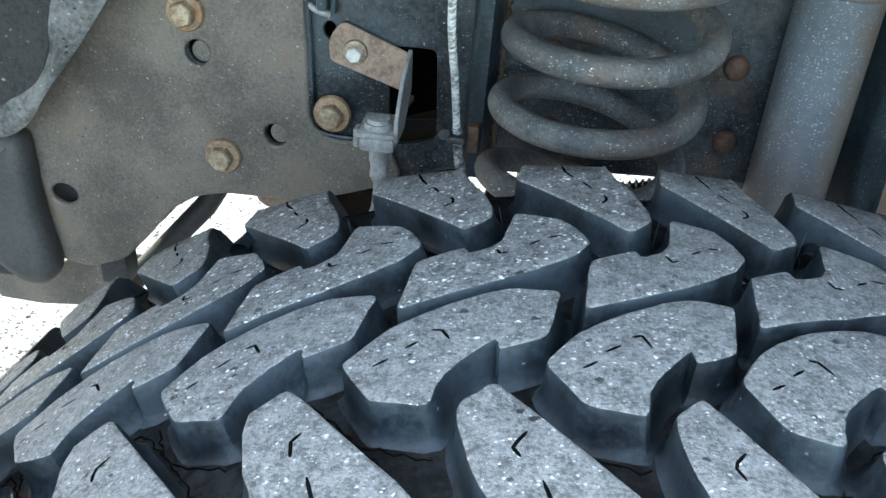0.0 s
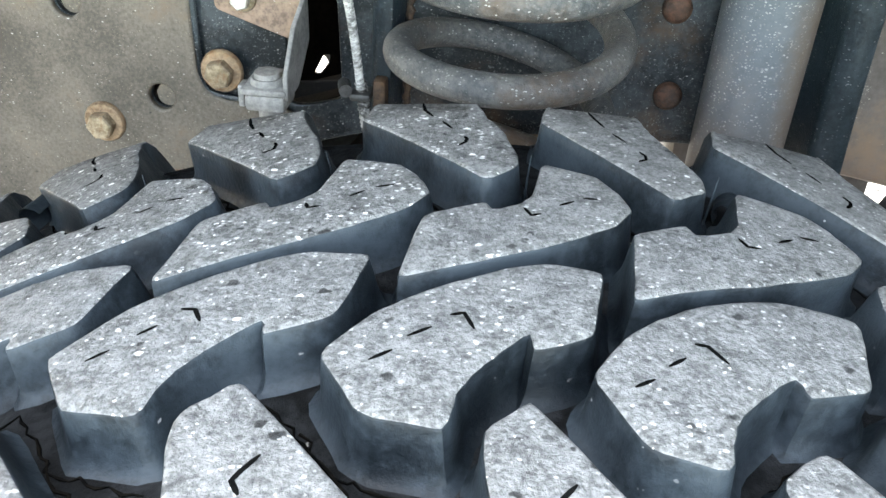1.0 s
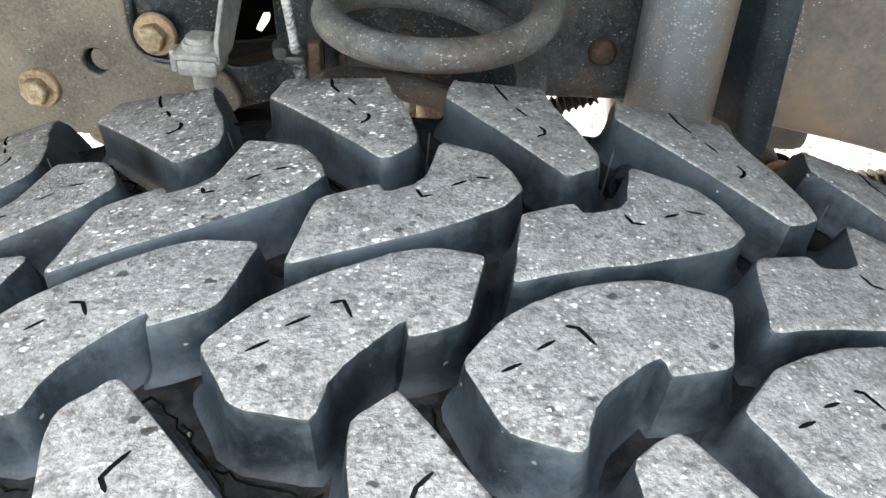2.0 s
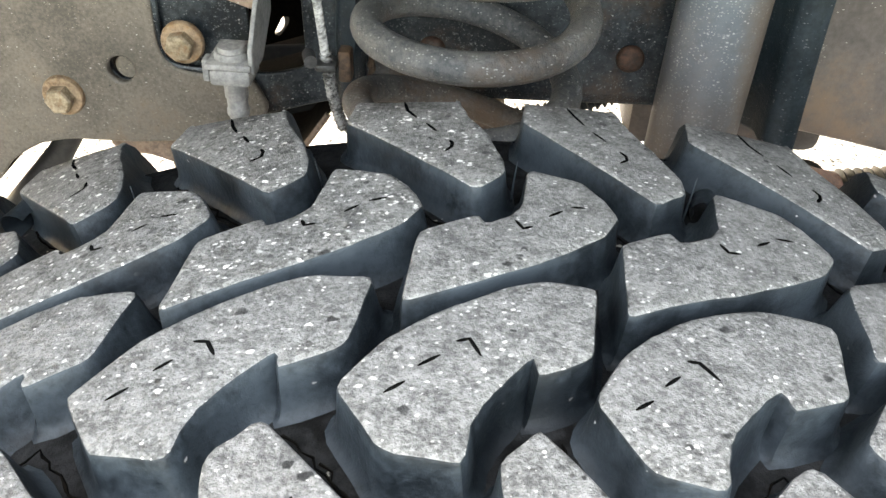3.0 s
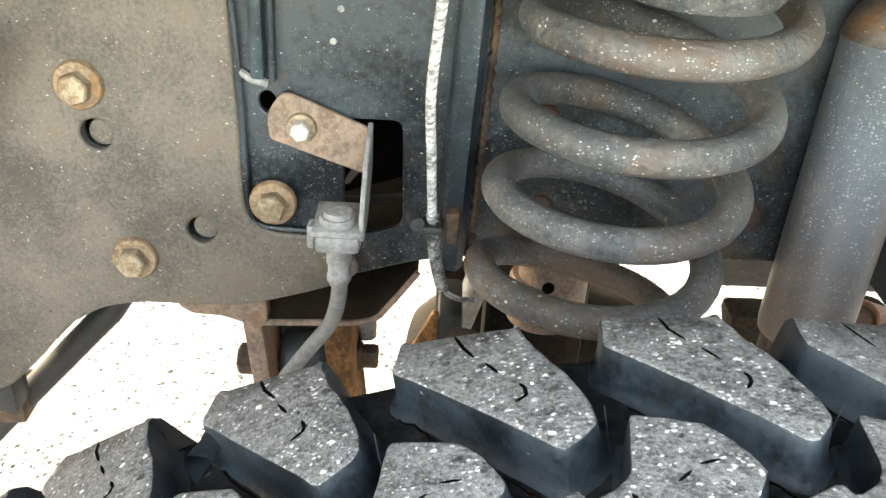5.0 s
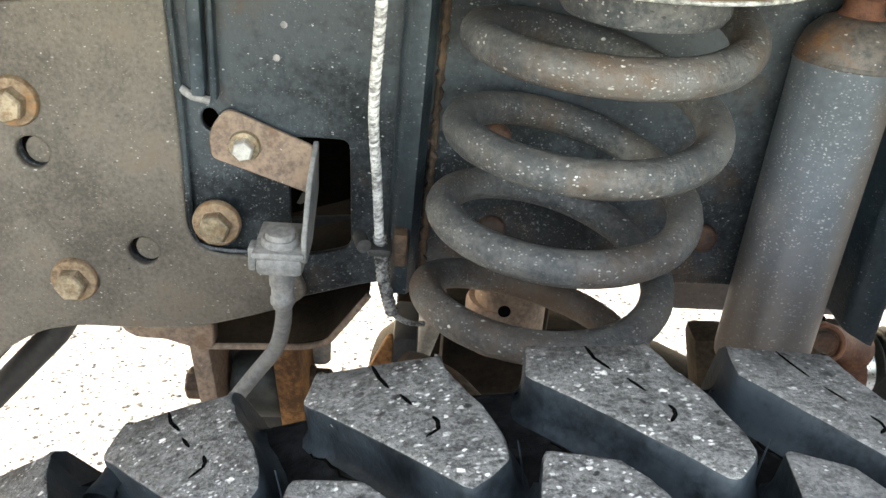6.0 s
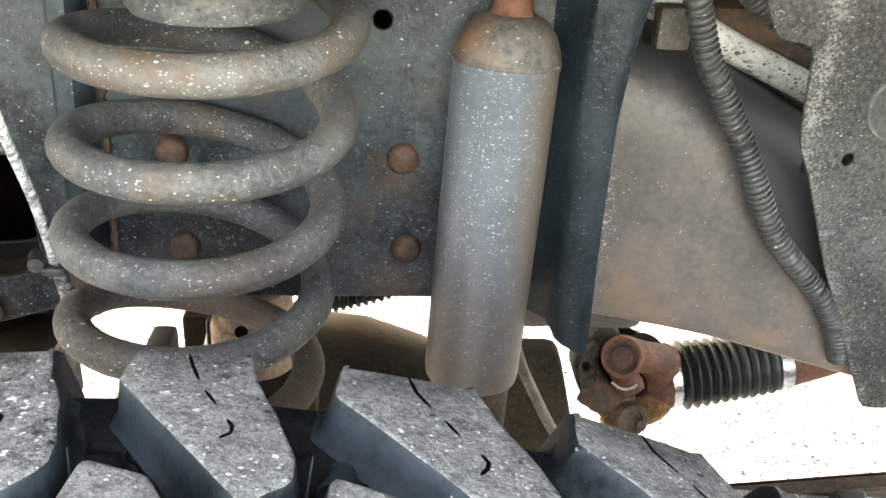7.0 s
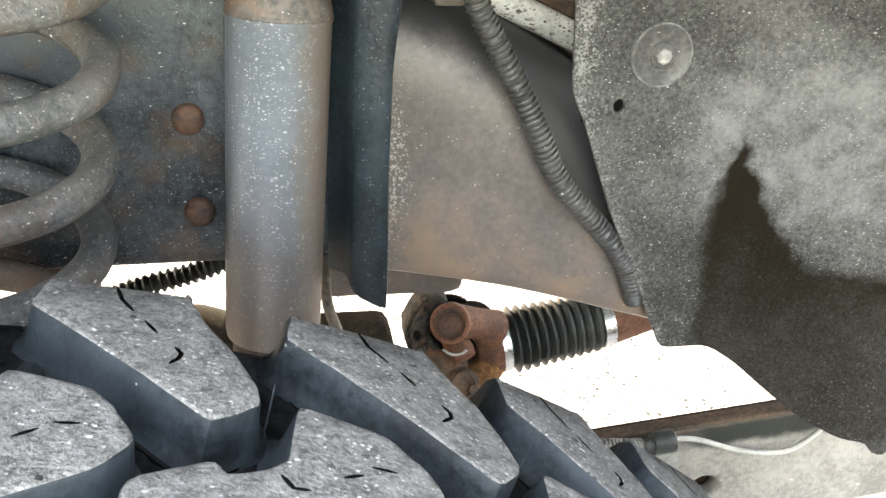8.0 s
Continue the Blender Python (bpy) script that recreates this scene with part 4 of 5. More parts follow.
# ---- brake hose and its bracket ----
def build_hose():
    bracket = thing("hose_bracket", "rust-stained bent steel bracket bolted to the frame rail", "bracket", (-0.11, 0.575, 0.745))
    strap = rounded([(-0.1415, 0.7715), (-0.1425, 0.784), (-0.1400, 0.790), (-0.1345, 0.7975), (-0.130, 0.7985), (-0.0868, 0.7810), (-0.0885, 0.7535)], 0.003)
    part("strap", sheet(strap, (), 0.0028, 0.0008, upright(RAIL_Y - 0.006)), strap_rust, bracket)
    fold = [(RAIL_Y - 0.006, 0.785), (RAIL_Y - 0.036, 0.774), (RAIL_Y - 0.058, 0.752), (RAIL_Y - 0.058, 0.738), (RAIL_Y - 0.034, 0.738), (RAIL_Y - 0.006, 0.757)]
    part("fold", sheet(rounded(fold, 0.003), (), 0.0028, 0.0008, Matrix.Translation((-0.0858, 0, 0)) @ pose(0, 0, 0, 0, 0, 90)), grey_fitting, bracket, "grey folded flange of the bracket")
    part("foot", block((-0.112, RAIL_Y - 0.060, 0.7410), (-0.0855, RAIL_Y - 0.024, 0.7445), 0.001), grey_fitting, bracket)
    bolt(bracket, (-0.1235, RAIL_Y - 0.0072, 0.7795), OUT, 0.0058, 0.007, 0.0085, bright_bolt, zinc_bolt, 15)
    hose = thing("brake_hose", "grey dusty rubber brake hose hanging from its bracket", "hose", (-0.10, 0.55, 0.745))
    part("fitting", block((-0.1105, 0.528, 0.7305), (-0.0865, 0.553, 0.7408), 0.003), grey_fitting, hose, "grey cast hose fitting")
    part("cap", turned([(0.0100, 0.7404), (0.0100, 0.7425), (0.0090, 0.7440), (0.0078, 0.7441), (0.0074, 0.7470), (0, 0.7476)], Matrix.Translation((-0.099, 0.540, 0.004)), 24), grey_fitting, hose, "round grey cap on the fitting")
    part("clip", block((-0.1145, 0.531, 0.732), (-0.1108, 0.541, 0.745), 0.001), grey_fitting, hose)
    part("sleeve", turned([(0.0072, 0.7290), (0.0068, 0.716), (0.0061, 0.7152), (0.0060, 0.709), (0.0066, 0.708), (0.0066, 0.705), (0.0058, 0.704), (0.0052, 0.702)], Matrix.Translation((-0.0985, 0.540, 0.004)), 24), grey_fitting, hose)
    part("hose_line", tube(glide([(-0.0985, 0.540, 0.722), (-0.0985, 0.543, 0.704), (-0.1005, 0.549, 0.687), (-0.1055, 0.556, 0.668), (-0.1165, 0.560, 0.6495), (-0.131, 0.563, 0.6265), (-0.146, 0.568, 0.600)], 0.004), 0.0046, 14), hose_rubber, hose)


build_hose()


# ---- the white wrapped cable ----
def build_cable():
    cable = thing("wrapped_cable", "dirty white spiral-wrapped cable tied to the frame", "cable", (-0.045, 0.567, 0.69))
    line = glide([(-0.049, 0.487, 0.935), (-0.050, 0.505, 0.881), (-0.0535, 0.535, 0.820), (-0.0515, 0.553, 0.775), (-0.0495, 0.5625, 0.737)], 0.0005)
    part("core", tube(line[::4], 0.0017, 10), hose_rubber, cable, "dark core inside the wrap")
    for turn, paint in ((0.0, sheath_white), (120.0, sheath_white), (240.0, sheath_white)):
        strand, run = [], 0.0
        for k, p in enumerate(line):
            ahead = (line[min(k + 1, len(line) - 1)] - line[max(k - 1, 0)]).normalized()
            run += (p - line[max(k - 1, 0)]).length
            side = (Vector((1, 0, 0)) - ahead * ahead.x).normalized()
            a = radians(turn) + 2 * math.pi * run / 0.0052
            strand.append(p + 0.0018 * (math.cos(a) * side + math.sin(a) * ahead.cross(side)))
        part("wrap_strand", tube(strand, 0.00095, 7), paint, cable)
    low = glide([(-0.0495, 0.5625, 0.740), (-0.047, 0.565, 0.715), (-0.0440, 0.566, 0.700), (-0.0405, 0.567, 0.688)], 0.0008)
    part("loom", tube(low, ribbed(low, 0.0030, 0.0040, 0.0028), 10), braid, cable, "dark grey braided end of the cable")
    part("tail_wire", tube(glide([(-0.043, 0.566, 0.694), (-0.038, 0.567, 0.686), (-0.030, 0.569, 0.681), (-0.022, 0.572, 0.679)], 0.003), 0.0016, 8), braid, cable, "thin wire end")
    part("clamp", block((-0.0555, 0.556, 0.7295), (-0.0425, 0.572, 0.7345), 0.002), conduit_black, cable, "dark cable tie")
    part("clamp", turned([(0.004, -0.006), (0.004, 0.006)], aim((-0.059, 0.562, 0.736), (0.3, -1, 0)), 12), conduit_black, cable)
    part("clamp", block((-0.042, 0.560, 0.722), (-0.034, 0.574, 0.742), 0.002), brown_rust, cable)


build_cable()


# ---- the shock absorber ----
def build_shock():
    shock = thing("shock_absorber", "blue-grey dusty shock absorber with rusty shoulders", "shock absorber", (0.169, 0.556, 0.60))
    m = aim((0.1727, 0.5514, 0.600), (0.0121, 0.0182, 0.25))
    body = [(0.0235, 0.0725), (0.0253, 0.0735), (0.0261, 0.078), (0.0261, 0.2465), (0.0266, 0.2477), (0.0266, 0.2503)]
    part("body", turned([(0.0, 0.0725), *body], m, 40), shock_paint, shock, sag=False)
    part("dome", turned([(0.0264, 0.2500), (0.0258, 0.2545), (0.0230, 0.2625), (0.0170, 0.2695), (0.0112, 0.2718), (0.0, 0.2718)], m, 40), shock_dome, shock, "rusty domed shoulder", sag=False)
    part("weld_ring", turned([(0.0262, 0.2480), (0.0267, 0.2490), (0.0267, 0.2506), (0.0258, 0.2520)], m, 40), shock_dome, shock, "orange rusty seam", sag=False)
    part("neck", turned([(0.0125, 0.2705), (0.0098, 0.274), (0.0094, 0.284), (0.0, 0.284)], m, 24), rust_steel, shock, "rusty neck", sag=False)
    part("rod_washer", turned([(0.0, 0.2825), (0.026, 0.2825), (0.0272, 0.2845), (0.0262, 0.2865), (0.020, 0.290), (0.020, 0.312), (0.0, 0.312)], m, 36), rust_steel, shock, "orange rusty washer and bush", sag=False)
    part("lower_tube", turned([(0.0, 0.0), (0.0222, 0.0), (0.0222, 0.074), (0.0, 0.074)], m, 36), brown_rust, shock, "rust-brown lower tube", sag=False)


build_shock()


def build_shock_channel():
    ch = thing("shock_channel", "blue-black upright steel channel behind the shock absorber", "bracket", (0.222, 0.575, 0.685), kind="structure")
    bm = bmesh.new()
    rows = []
    for z, right, cut in ((0.687, 0.234, 0.0), (0.70, 0.2345, 0.0), (0.76, 0.2335, 0.0), (0.82, 0.2340, 0.0), (0.855, 0.2375, 0.0), (0.90, 0.247, 0.0)):
        left = 0.203 if z > 0.69 else 0.205
        dip = 0.012 if z < 0.69 else 0.0
        line = [(left, 0.586, dip), (left + 0.0095, 0.578, dip * 0.9), (left + 0.0112, 0.563, dip * 0.7), (left + 0.0145, 0.558, dip * 0.6), (right - 0.004, 0.556, 0.002), (right, 0.558, 0.0), (right + 0.001, 0.563, 0.0), (right, 0.615, 0.0)]
        rows.append([bm.verts.new((x, y, z + d)) for x, y, d in line])
    for a, b in zip(rows, rows[1:]):
        for k in range(len(a) - 1):
            bm.faces.new((a[k], a[k + 1], b[k + 1], b[k]))
    bmesh.ops.solidify(bm, geom=bm.faces, thickness=0.002)
    part("channel_face", bm, channel_paint, ch, sharp=50)


build_shock_channel()


# ---- the rear run of the rail ----
def build_rear_rail():
    rear = thing("rear_frame_rail", "brown dusted frame rail with a rounded upper edge", "frame", (0.40, 0.63, 0.63), kind="structure")
    top = glide([(0.225, 0, 0.868), (0.27, 0, 0.848), (0.31, 0, 0.832), (0.36, 0, 0.806), (0.42, 0, 0.775), (0.56, 0, 0.72), (0.90, 0, 0.68)], 0.02)
    low = glide([(0.225, 0, 0.684), (0.27, 0, 0.676), (0.32, 0, 0.666), (0.37, 0, 0.652), (0.42, 0, 0.637), (0.56, 0, 0.60), (0.90, 0, 0.56)], 0.02)
    n = 34
    bm = bmesh.new()
    grid = []
    for k in range(n):
        a, b = low[round(k / (n - 1) * (len(low) - 1))], top[round(k / (n - 1) * (len(top) - 1))]
        line = [(0.66, 0.004), (0.618, 0.0), (0.611, 0.004), (0.609, 0.012)] + [(0.609, None)] * 5 + [(0.611, -0.034), (0.619, -0.017), (0.636, -0.005), (0.67, 0.0)]
        col = []
        for j, (y, d) in enumerate(line):
            if d is None:
                t = (j - 3) / 6
                x, z = a.x + (b.x - a.x) * t, a.z + 0.012 + (b.z - a.z - 0.054) * t
            elif j < 4:
                x, z = a.x, a.z + d
            else:
                x, z = b.x, b.z + d
            col.append(bm.verts.new((x, y, z)))
        grid.append(col)
    for a, b in zip(grid, grid[1:]):
        for j in range(len(a)):
            bm.faces.new((a[j], b[j], b[(j + 1) % len(a)], a[(j + 1) % len(a)]))
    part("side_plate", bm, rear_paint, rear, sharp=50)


build_rear_rail()


# ---- the splash shield ----
def build_shield():
    shield = thing("splash_shield", "grey dusty plastic splash shield with a dark oily patch", "splash shield", (0.45, 0.59, 0.60))
    edge = [(0.300, 0.905), (0.304, 0.877), (0.314, 0.857), (0.334, 0.855), (0.3355, 0.83), (0.338, 0.803), (0.348, 0.785), (0.372, 0.730), (0.400, 0.676), (0.426, 0.624), (0.461, 0.624),
            (0.480, 0.612), (0.506, 0.590), (0.531, 0.571), (0.558, 0.558), (0.575, 0.557), (0.580, 0.549), (0.588, 0.548), (0.590, 0.556), (0.64, 0.552), (0.72, 0.55), (0.80, 0.56), (0.80, 0.905)]
    bm = sheet(rounded(edge, 0.006, 2), [arc(0.366, 0.796, 0.0032, 12, 1.2)], 0.003, 0.0009)
    for x0 in (0.35 + 0.025 * k for k in range(18)):
        bmesh.ops.bisect_plane(bm, geom=[*bm.verts, *bm.edges, *bm.faces], plane_co=(x0, 0, 0), plane_no=(1, 0, 0), dist=1e-5)
    for z0 in (0.56 + 0.02 * k for k in range(17)):
        bmesh.ops.bisect_plane(bm, geom=[*bm.verts, *bm.edges, *bm.faces], plane_co=(0, 0, z0), plane_no=(0, 0, 1), dist=1e-5)
    for v in bm.verts:
        bulge = max(v.co.x - 0.455, 0.0)
        v.co.y += 0.582 + 0.10 * max(0.80 - v.co.z, 0.0) - 0.25 * bulge - 0.6 * bulge * max(0.72 - v.co.z, 0)
    part("panel", bm, shield_plastic, shield, sharp=60)
    m = aim((0.3865, 0.5805, 0.8245), (0, -1, 0.0))
    part("push_clip", turned([(0.0175, -0.001), (0.0178, 0.0006), (0.0165, 0.0014), (0.0150, 0.0005), (0.0075, 0.0008), (0.0068, 0.0016), (0.0, 0.0018)], m, 36), clip_plastic, shield, "round grey plastic push clip")
    part("clip_rim", tube([m @ Vector((0.0171 * math.cos(a), 0.0171 * math.sin(a), 0.0012)) for a in (2 * math.pi * k / 40 for k in range(41))], 0.00055, 6), clip_rim, shield, "paler worn rim of the clip")
    part("clip_stud", turned([(0.0046, 0.001), (0.0045, 0.0042), (0.0036, 0.0052), (0.0, 0.0053)], m, 8), grey_fitting, shield, "pale centre stud of the clip", sharp=25)
    # Added black block: painted shade behind the pinhole.
    part("backing", block((0.352, 0.600, 0.78), (0.392, 0.604, 0.81), 0.001), black_panel, shield, "black block standing for shade behind the small hole")


build_shield()


# ---- conduit, pipe and brackets above the rear rail ----
def build_conduit():
    line = glide([(0.268, 0.585, 0.885), (0.284, 0.590, 0.846), (0.295, 0.592, 0.828), (0.3175, 0.593, 0.790), (0.338, 0.592, 0.751), (0.360, 0.592, 0.726), (0.379, 0.594, 0.706), (0.394, 0.598, 0.684), (0.404, 0.602, 0.660)], 0.00055)
    ob = part("corrugated_conduit", tube(line, ribbed(line, 0.0053, 0.0071, 0.0034), 14), conduit_black, sharp=60)
    tagged(ob, "dusty black corrugated cable conduit along the frame", "conduit")
    line = glide([(0.262, 0.640, 0.868), (0.314, 0.660, 0.838), (0.366, 0.660, 0.815), (0.44, 0.66, 0.78)], 0.006)
    ob = part("speckled_pipe", tube(line, 0.0088, 16), white_pipe)
    tagged(ob, "white pipe with flaking dark speckles", "pipe")
    line = glide([(0.285, 0.615, 0.905), (0.318, 0.628, 0.868), (0.36, 0.63, 0.846), (0.42, 0.63, 0.83)], 0.0009)
    ob = part("corrugated_conduit", tube(line, ribbed(line, 0.0058, 0.0074, 0.0036), 12), conduit_black, sharp=60)
    tagged(ob, "thick black corrugated conduit above the pipe", "conduit")
    ob = part("pipe_bracket", block((0.264, 0.615, 0.842), (0.282, 0.630, 0.864), 0.002, Matrix.Translation((0, 0, 0))), plate_paint)
    tagged(ob, "dull brown pipe bracket on the frame", "bracket")
    ob = part("body_mount", block((0.30, 0.672, 0.77), (0.50, 0.73, 0.855), 0.006), brown_rust)
    tagged(ob, "brown dusty body mount behind the pipe", "body mount")


build_conduit()


# ---- the driveshaft ----
def build_driveshaft():
    shaft = thing("driveshaft", "rusty driveshaft joint with a black bellows boot", "driveshaft", (0.38, 0.79, 0.45))
    base, way = Vector((0.3675, 0.79, 0.5150)), Vector((0.078, 0.002, 0.0125)).normalized()
    m = aim(base, way)
    prof = [(0.0265, 0.004)]
    for k in range(10):
        z = 0.0105 + 0.0083 * k
        prof += [(0.0240, z), (0.0305 - 0.0004 * k, z + 0.0036), (0.0305 - 0.0004 * k, z + 0.0046)]
    prof += [(0.0245, 0.0935), (0.0245, 0.104)]
    part("boot", turned(prof, m, 40), boot_black, shaft, "black rubber bellows boot", sharp=50)
    for z, r in ((-0.002, 0.0272), (0.0950, 0.0258)):
        band = part("clamp", turned([(r - 0.002, z), (r, z), (r, z + 0.010), (r - 0.002, z + 0.010)], m, 40), clamp_steel, shaft, "bright steel clamp band")
        part("clamp_ear", block((r - 0.001, -0.005, z + 0.001), (r + 0.003, 0.005, z + 0.009), 0.001, m @ pose(0, 0, 0, 0, 0, 40)), clamp_steel, band)
    part("shaft_tube", turned([(0.0235, 0.102), (0.0232, 0.108), (0.0150, 0.169), (0.0150, 0.50), (0, 0.50)], m, 32), rust_steel, shaft, "rusty tapered shaft")
    part("yoke", turned([(0.0, -0.022), (0.0200, -0.021), (0.0265, -0.014), (0.0290, -0.005), (0.0262, 0.004), (0, 0.004)], m, 32), rust_steel, shaft, "rust-brown cast yoke")
    cap_at, out = Vector((0.3185, 0.7665, 0.5525)), Vector((-0.22, -0.86, 0.46))
    cap = aim(cap_at, out)
    upper = glide([(0.358, 0.781, 0.534), (0.347, 0.776, 0.5430), (0.334, 0.770, 0.5495), tuple(cap_at)], 0.003)
    part("yoke_ear", tube(upper, [0.0195 - 0.0050 * math.sin(math.pi * k / (len(upper) - 1)) - 0.0015 * k / (len(upper) - 1) for k in range(len(upper))], 20), rust_steel, shaft, "rusty upper yoke ear")
    cap = aim(cap_at + out.normalized() * 0.0135, out)
    lower = glide([(0.364, 0.783, 0.512), (0.359, 0.777, 0.503), (0.352, 0.772, 0.496), (0.340, 0.770, 0.490)], 0.004)
    part("yoke_ear", tube(lower, [0.0165 - 0.0045 * k / (len(lower) - 1) for k in range(len(lower))], 18), orange_rust, shaft, "orange rusted lower yoke ear")
    part("bearing_cap", turned([(0.0172, -0.020), (0.0172, 0.0045), (0.0164, 0.0066), (0.0146, 0.0072), (0.0132, 0.0066), (0.0126, -0.0010), (0.0, -0.0010)], cap, 36), rust_steel, shaft, "round rusty bearing cap")
    part("cap_face", turned([(0.0123, -0.0008), (0.0120, 0.0004), (0.0094, 0.0008), (0.0088, 0.0022), (0.0, 0.0026)], cap, 30), rivet_rust, shaft, "dark recessed face of the bearing cap")
    part("snap_ring", tube([cap @ Vector((0.0124 * math.cos(a), 0.0124 * math.sin(a), 0.0036)) for a in (0.3 + 0.28 * k for k in range(20))], 0.0007, 6), brown_rust, shaft)
    part("trunnion", turned([(0.0112, -0.012), (0.0118, 0.004), (0.0098, 0.011), (0.0, 0.012)], aim((0.327, 0.766, 0.527), (0.35, -0.62, -0.5)), 24), rust_steel, shaft, "rusty trunnion of the joint cross")
    part("seal_ring", tube(glide([(0.3095, 0.7535, 0.5345), (0.3165, 0.7500, 0.5310), (0.3250, 0.7505, 0.5305), (0.3310, 0.7535, 0.5325)], 0.002), 0.0011, 8), wire_grey, shaft, "pale worn seal under the cap")
    part("cross", turned([(0.0, -0.030), (0.017, -0.028), (0.021, 0.0), (0.017, 0.028), (0, 0.030)], aim((0.343, 0.800, 0.518), (0.1, -0.3, 1)), 22), greasy_shade_black, shaft, "black greasy joint cross")
    # the flange yoke on the axle's side: a dark notched casting with a ragged rim
    pick = random.Random(8)
    rim = [(0.2805, 0.541), (0.2825, 0.551), (0.2880, 0.5625), (0.2930, 0.5715), (0.2985, 0.5735), (0.3040, 0.5765), (0.3115, 0.5750), (0.3180, 0.5690), (0.3140, 0.5640),
           (0.3075, 0.5600), (0.3030, 0.5520), (0.3015, 0.5420), (0.3040, 0.5330), (0.3100, 0.5260), (0.3160, 0.5180), (0.3140, 0.5060), (0.3040, 0.4980), (0.2920, 0.5060), (0.2840, 0.5200), (0.2810, 0.5310)]
    rim = [(x + pick.uniform(-0.0006, 0.0006), z + pick.uniform(-0.0006, 0.0006)) for x, z in rim]
    part("flange", sheet(rounded(rim, 0.003, 2), [arc(0.2895, 0.5415, 0.0042, 14, 1.25)], 0.030, 0.005, pose(0, 0.785, 0)), greasy_flange, shaft, "dark greasy notched flange yoke", sharp=30)
    part("flange_face", sheet(rounded([(0.2835, 0.543), (0.2870, 0.558), (0.2945, 0.568), (0.2990, 0.5640), (0.2975, 0.551), (0.2985, 0.540), (0.3000, 0.527), (0.2900, 0.517), (0.2850, 0.530)], 0.003, 2), [arc(0.2895, 0.5415, 0.0036, 14, 1.25)], 0.006, 0.002, pose(0, 0.768, 0)), greasy_flange, shaft, "worn raised face of the flange", sharp=30)
    # Black disc closes the gap between the ears with painted shade.
    part("flange_backing", turned([(0.026, 0.0), (0.028, 0.006), (0.026, 0.012), (0.0, 0.013)], aim((0.322, 0.812, 0.528), (0.1, -0.9, 0.1)), 28), crack_shade_black, shaft, "black disc added behind the joint as painted shade")
    under = glide([(0.296, 0.782, 0.512), (0.308, 0.774, 0.5075), (0.320, 0.768, 0.503), (0.332, 0.766, 0.4995)], 0.004)
    part("yoke_ear", tube(under, [0.0155, *[0.0165 - 0.001 * (k % 2) for k in range(len(under) - 2)], 0.0135], 16), brown_rust, shaft, "brown greasy lower yoke ear")
    part("bearing_cap", turned([(0.0150, -0.012), (0.0150, 0.004), (0.0135, 0.0065), (0.0095, 0.0068), (0.0088, 0.0045), (0.0, 0.0042)], aim((0.328, 0.7500, 0.5000), (0.22, -0.86, 0.28)), 26), brown_rust, shaft, "round rusty bearing cap")
    part("strap", sheet(rounded([(0.309, 0.4815), (0.330, 0.4785), (0.3455, 0.4880), (0.3440, 0.4935), (0.329, 0.4855), (0.310, 0.4885)], 0.002), (), 0.020, 0.002, pose(0, 0.764, 0)), orange_rust, shaft, "orange rusty bearing strap")
    part("strap_bolt", turned([(0.0055, 0.0), (0.0055, 0.008), (0.0045, 0.010), (0, 0.010)], aim((0.3365, 0.752, 0.4925), (0.1, -0.8, 0.5)), 6), brown_rust, shaft)


build_driveshaft()


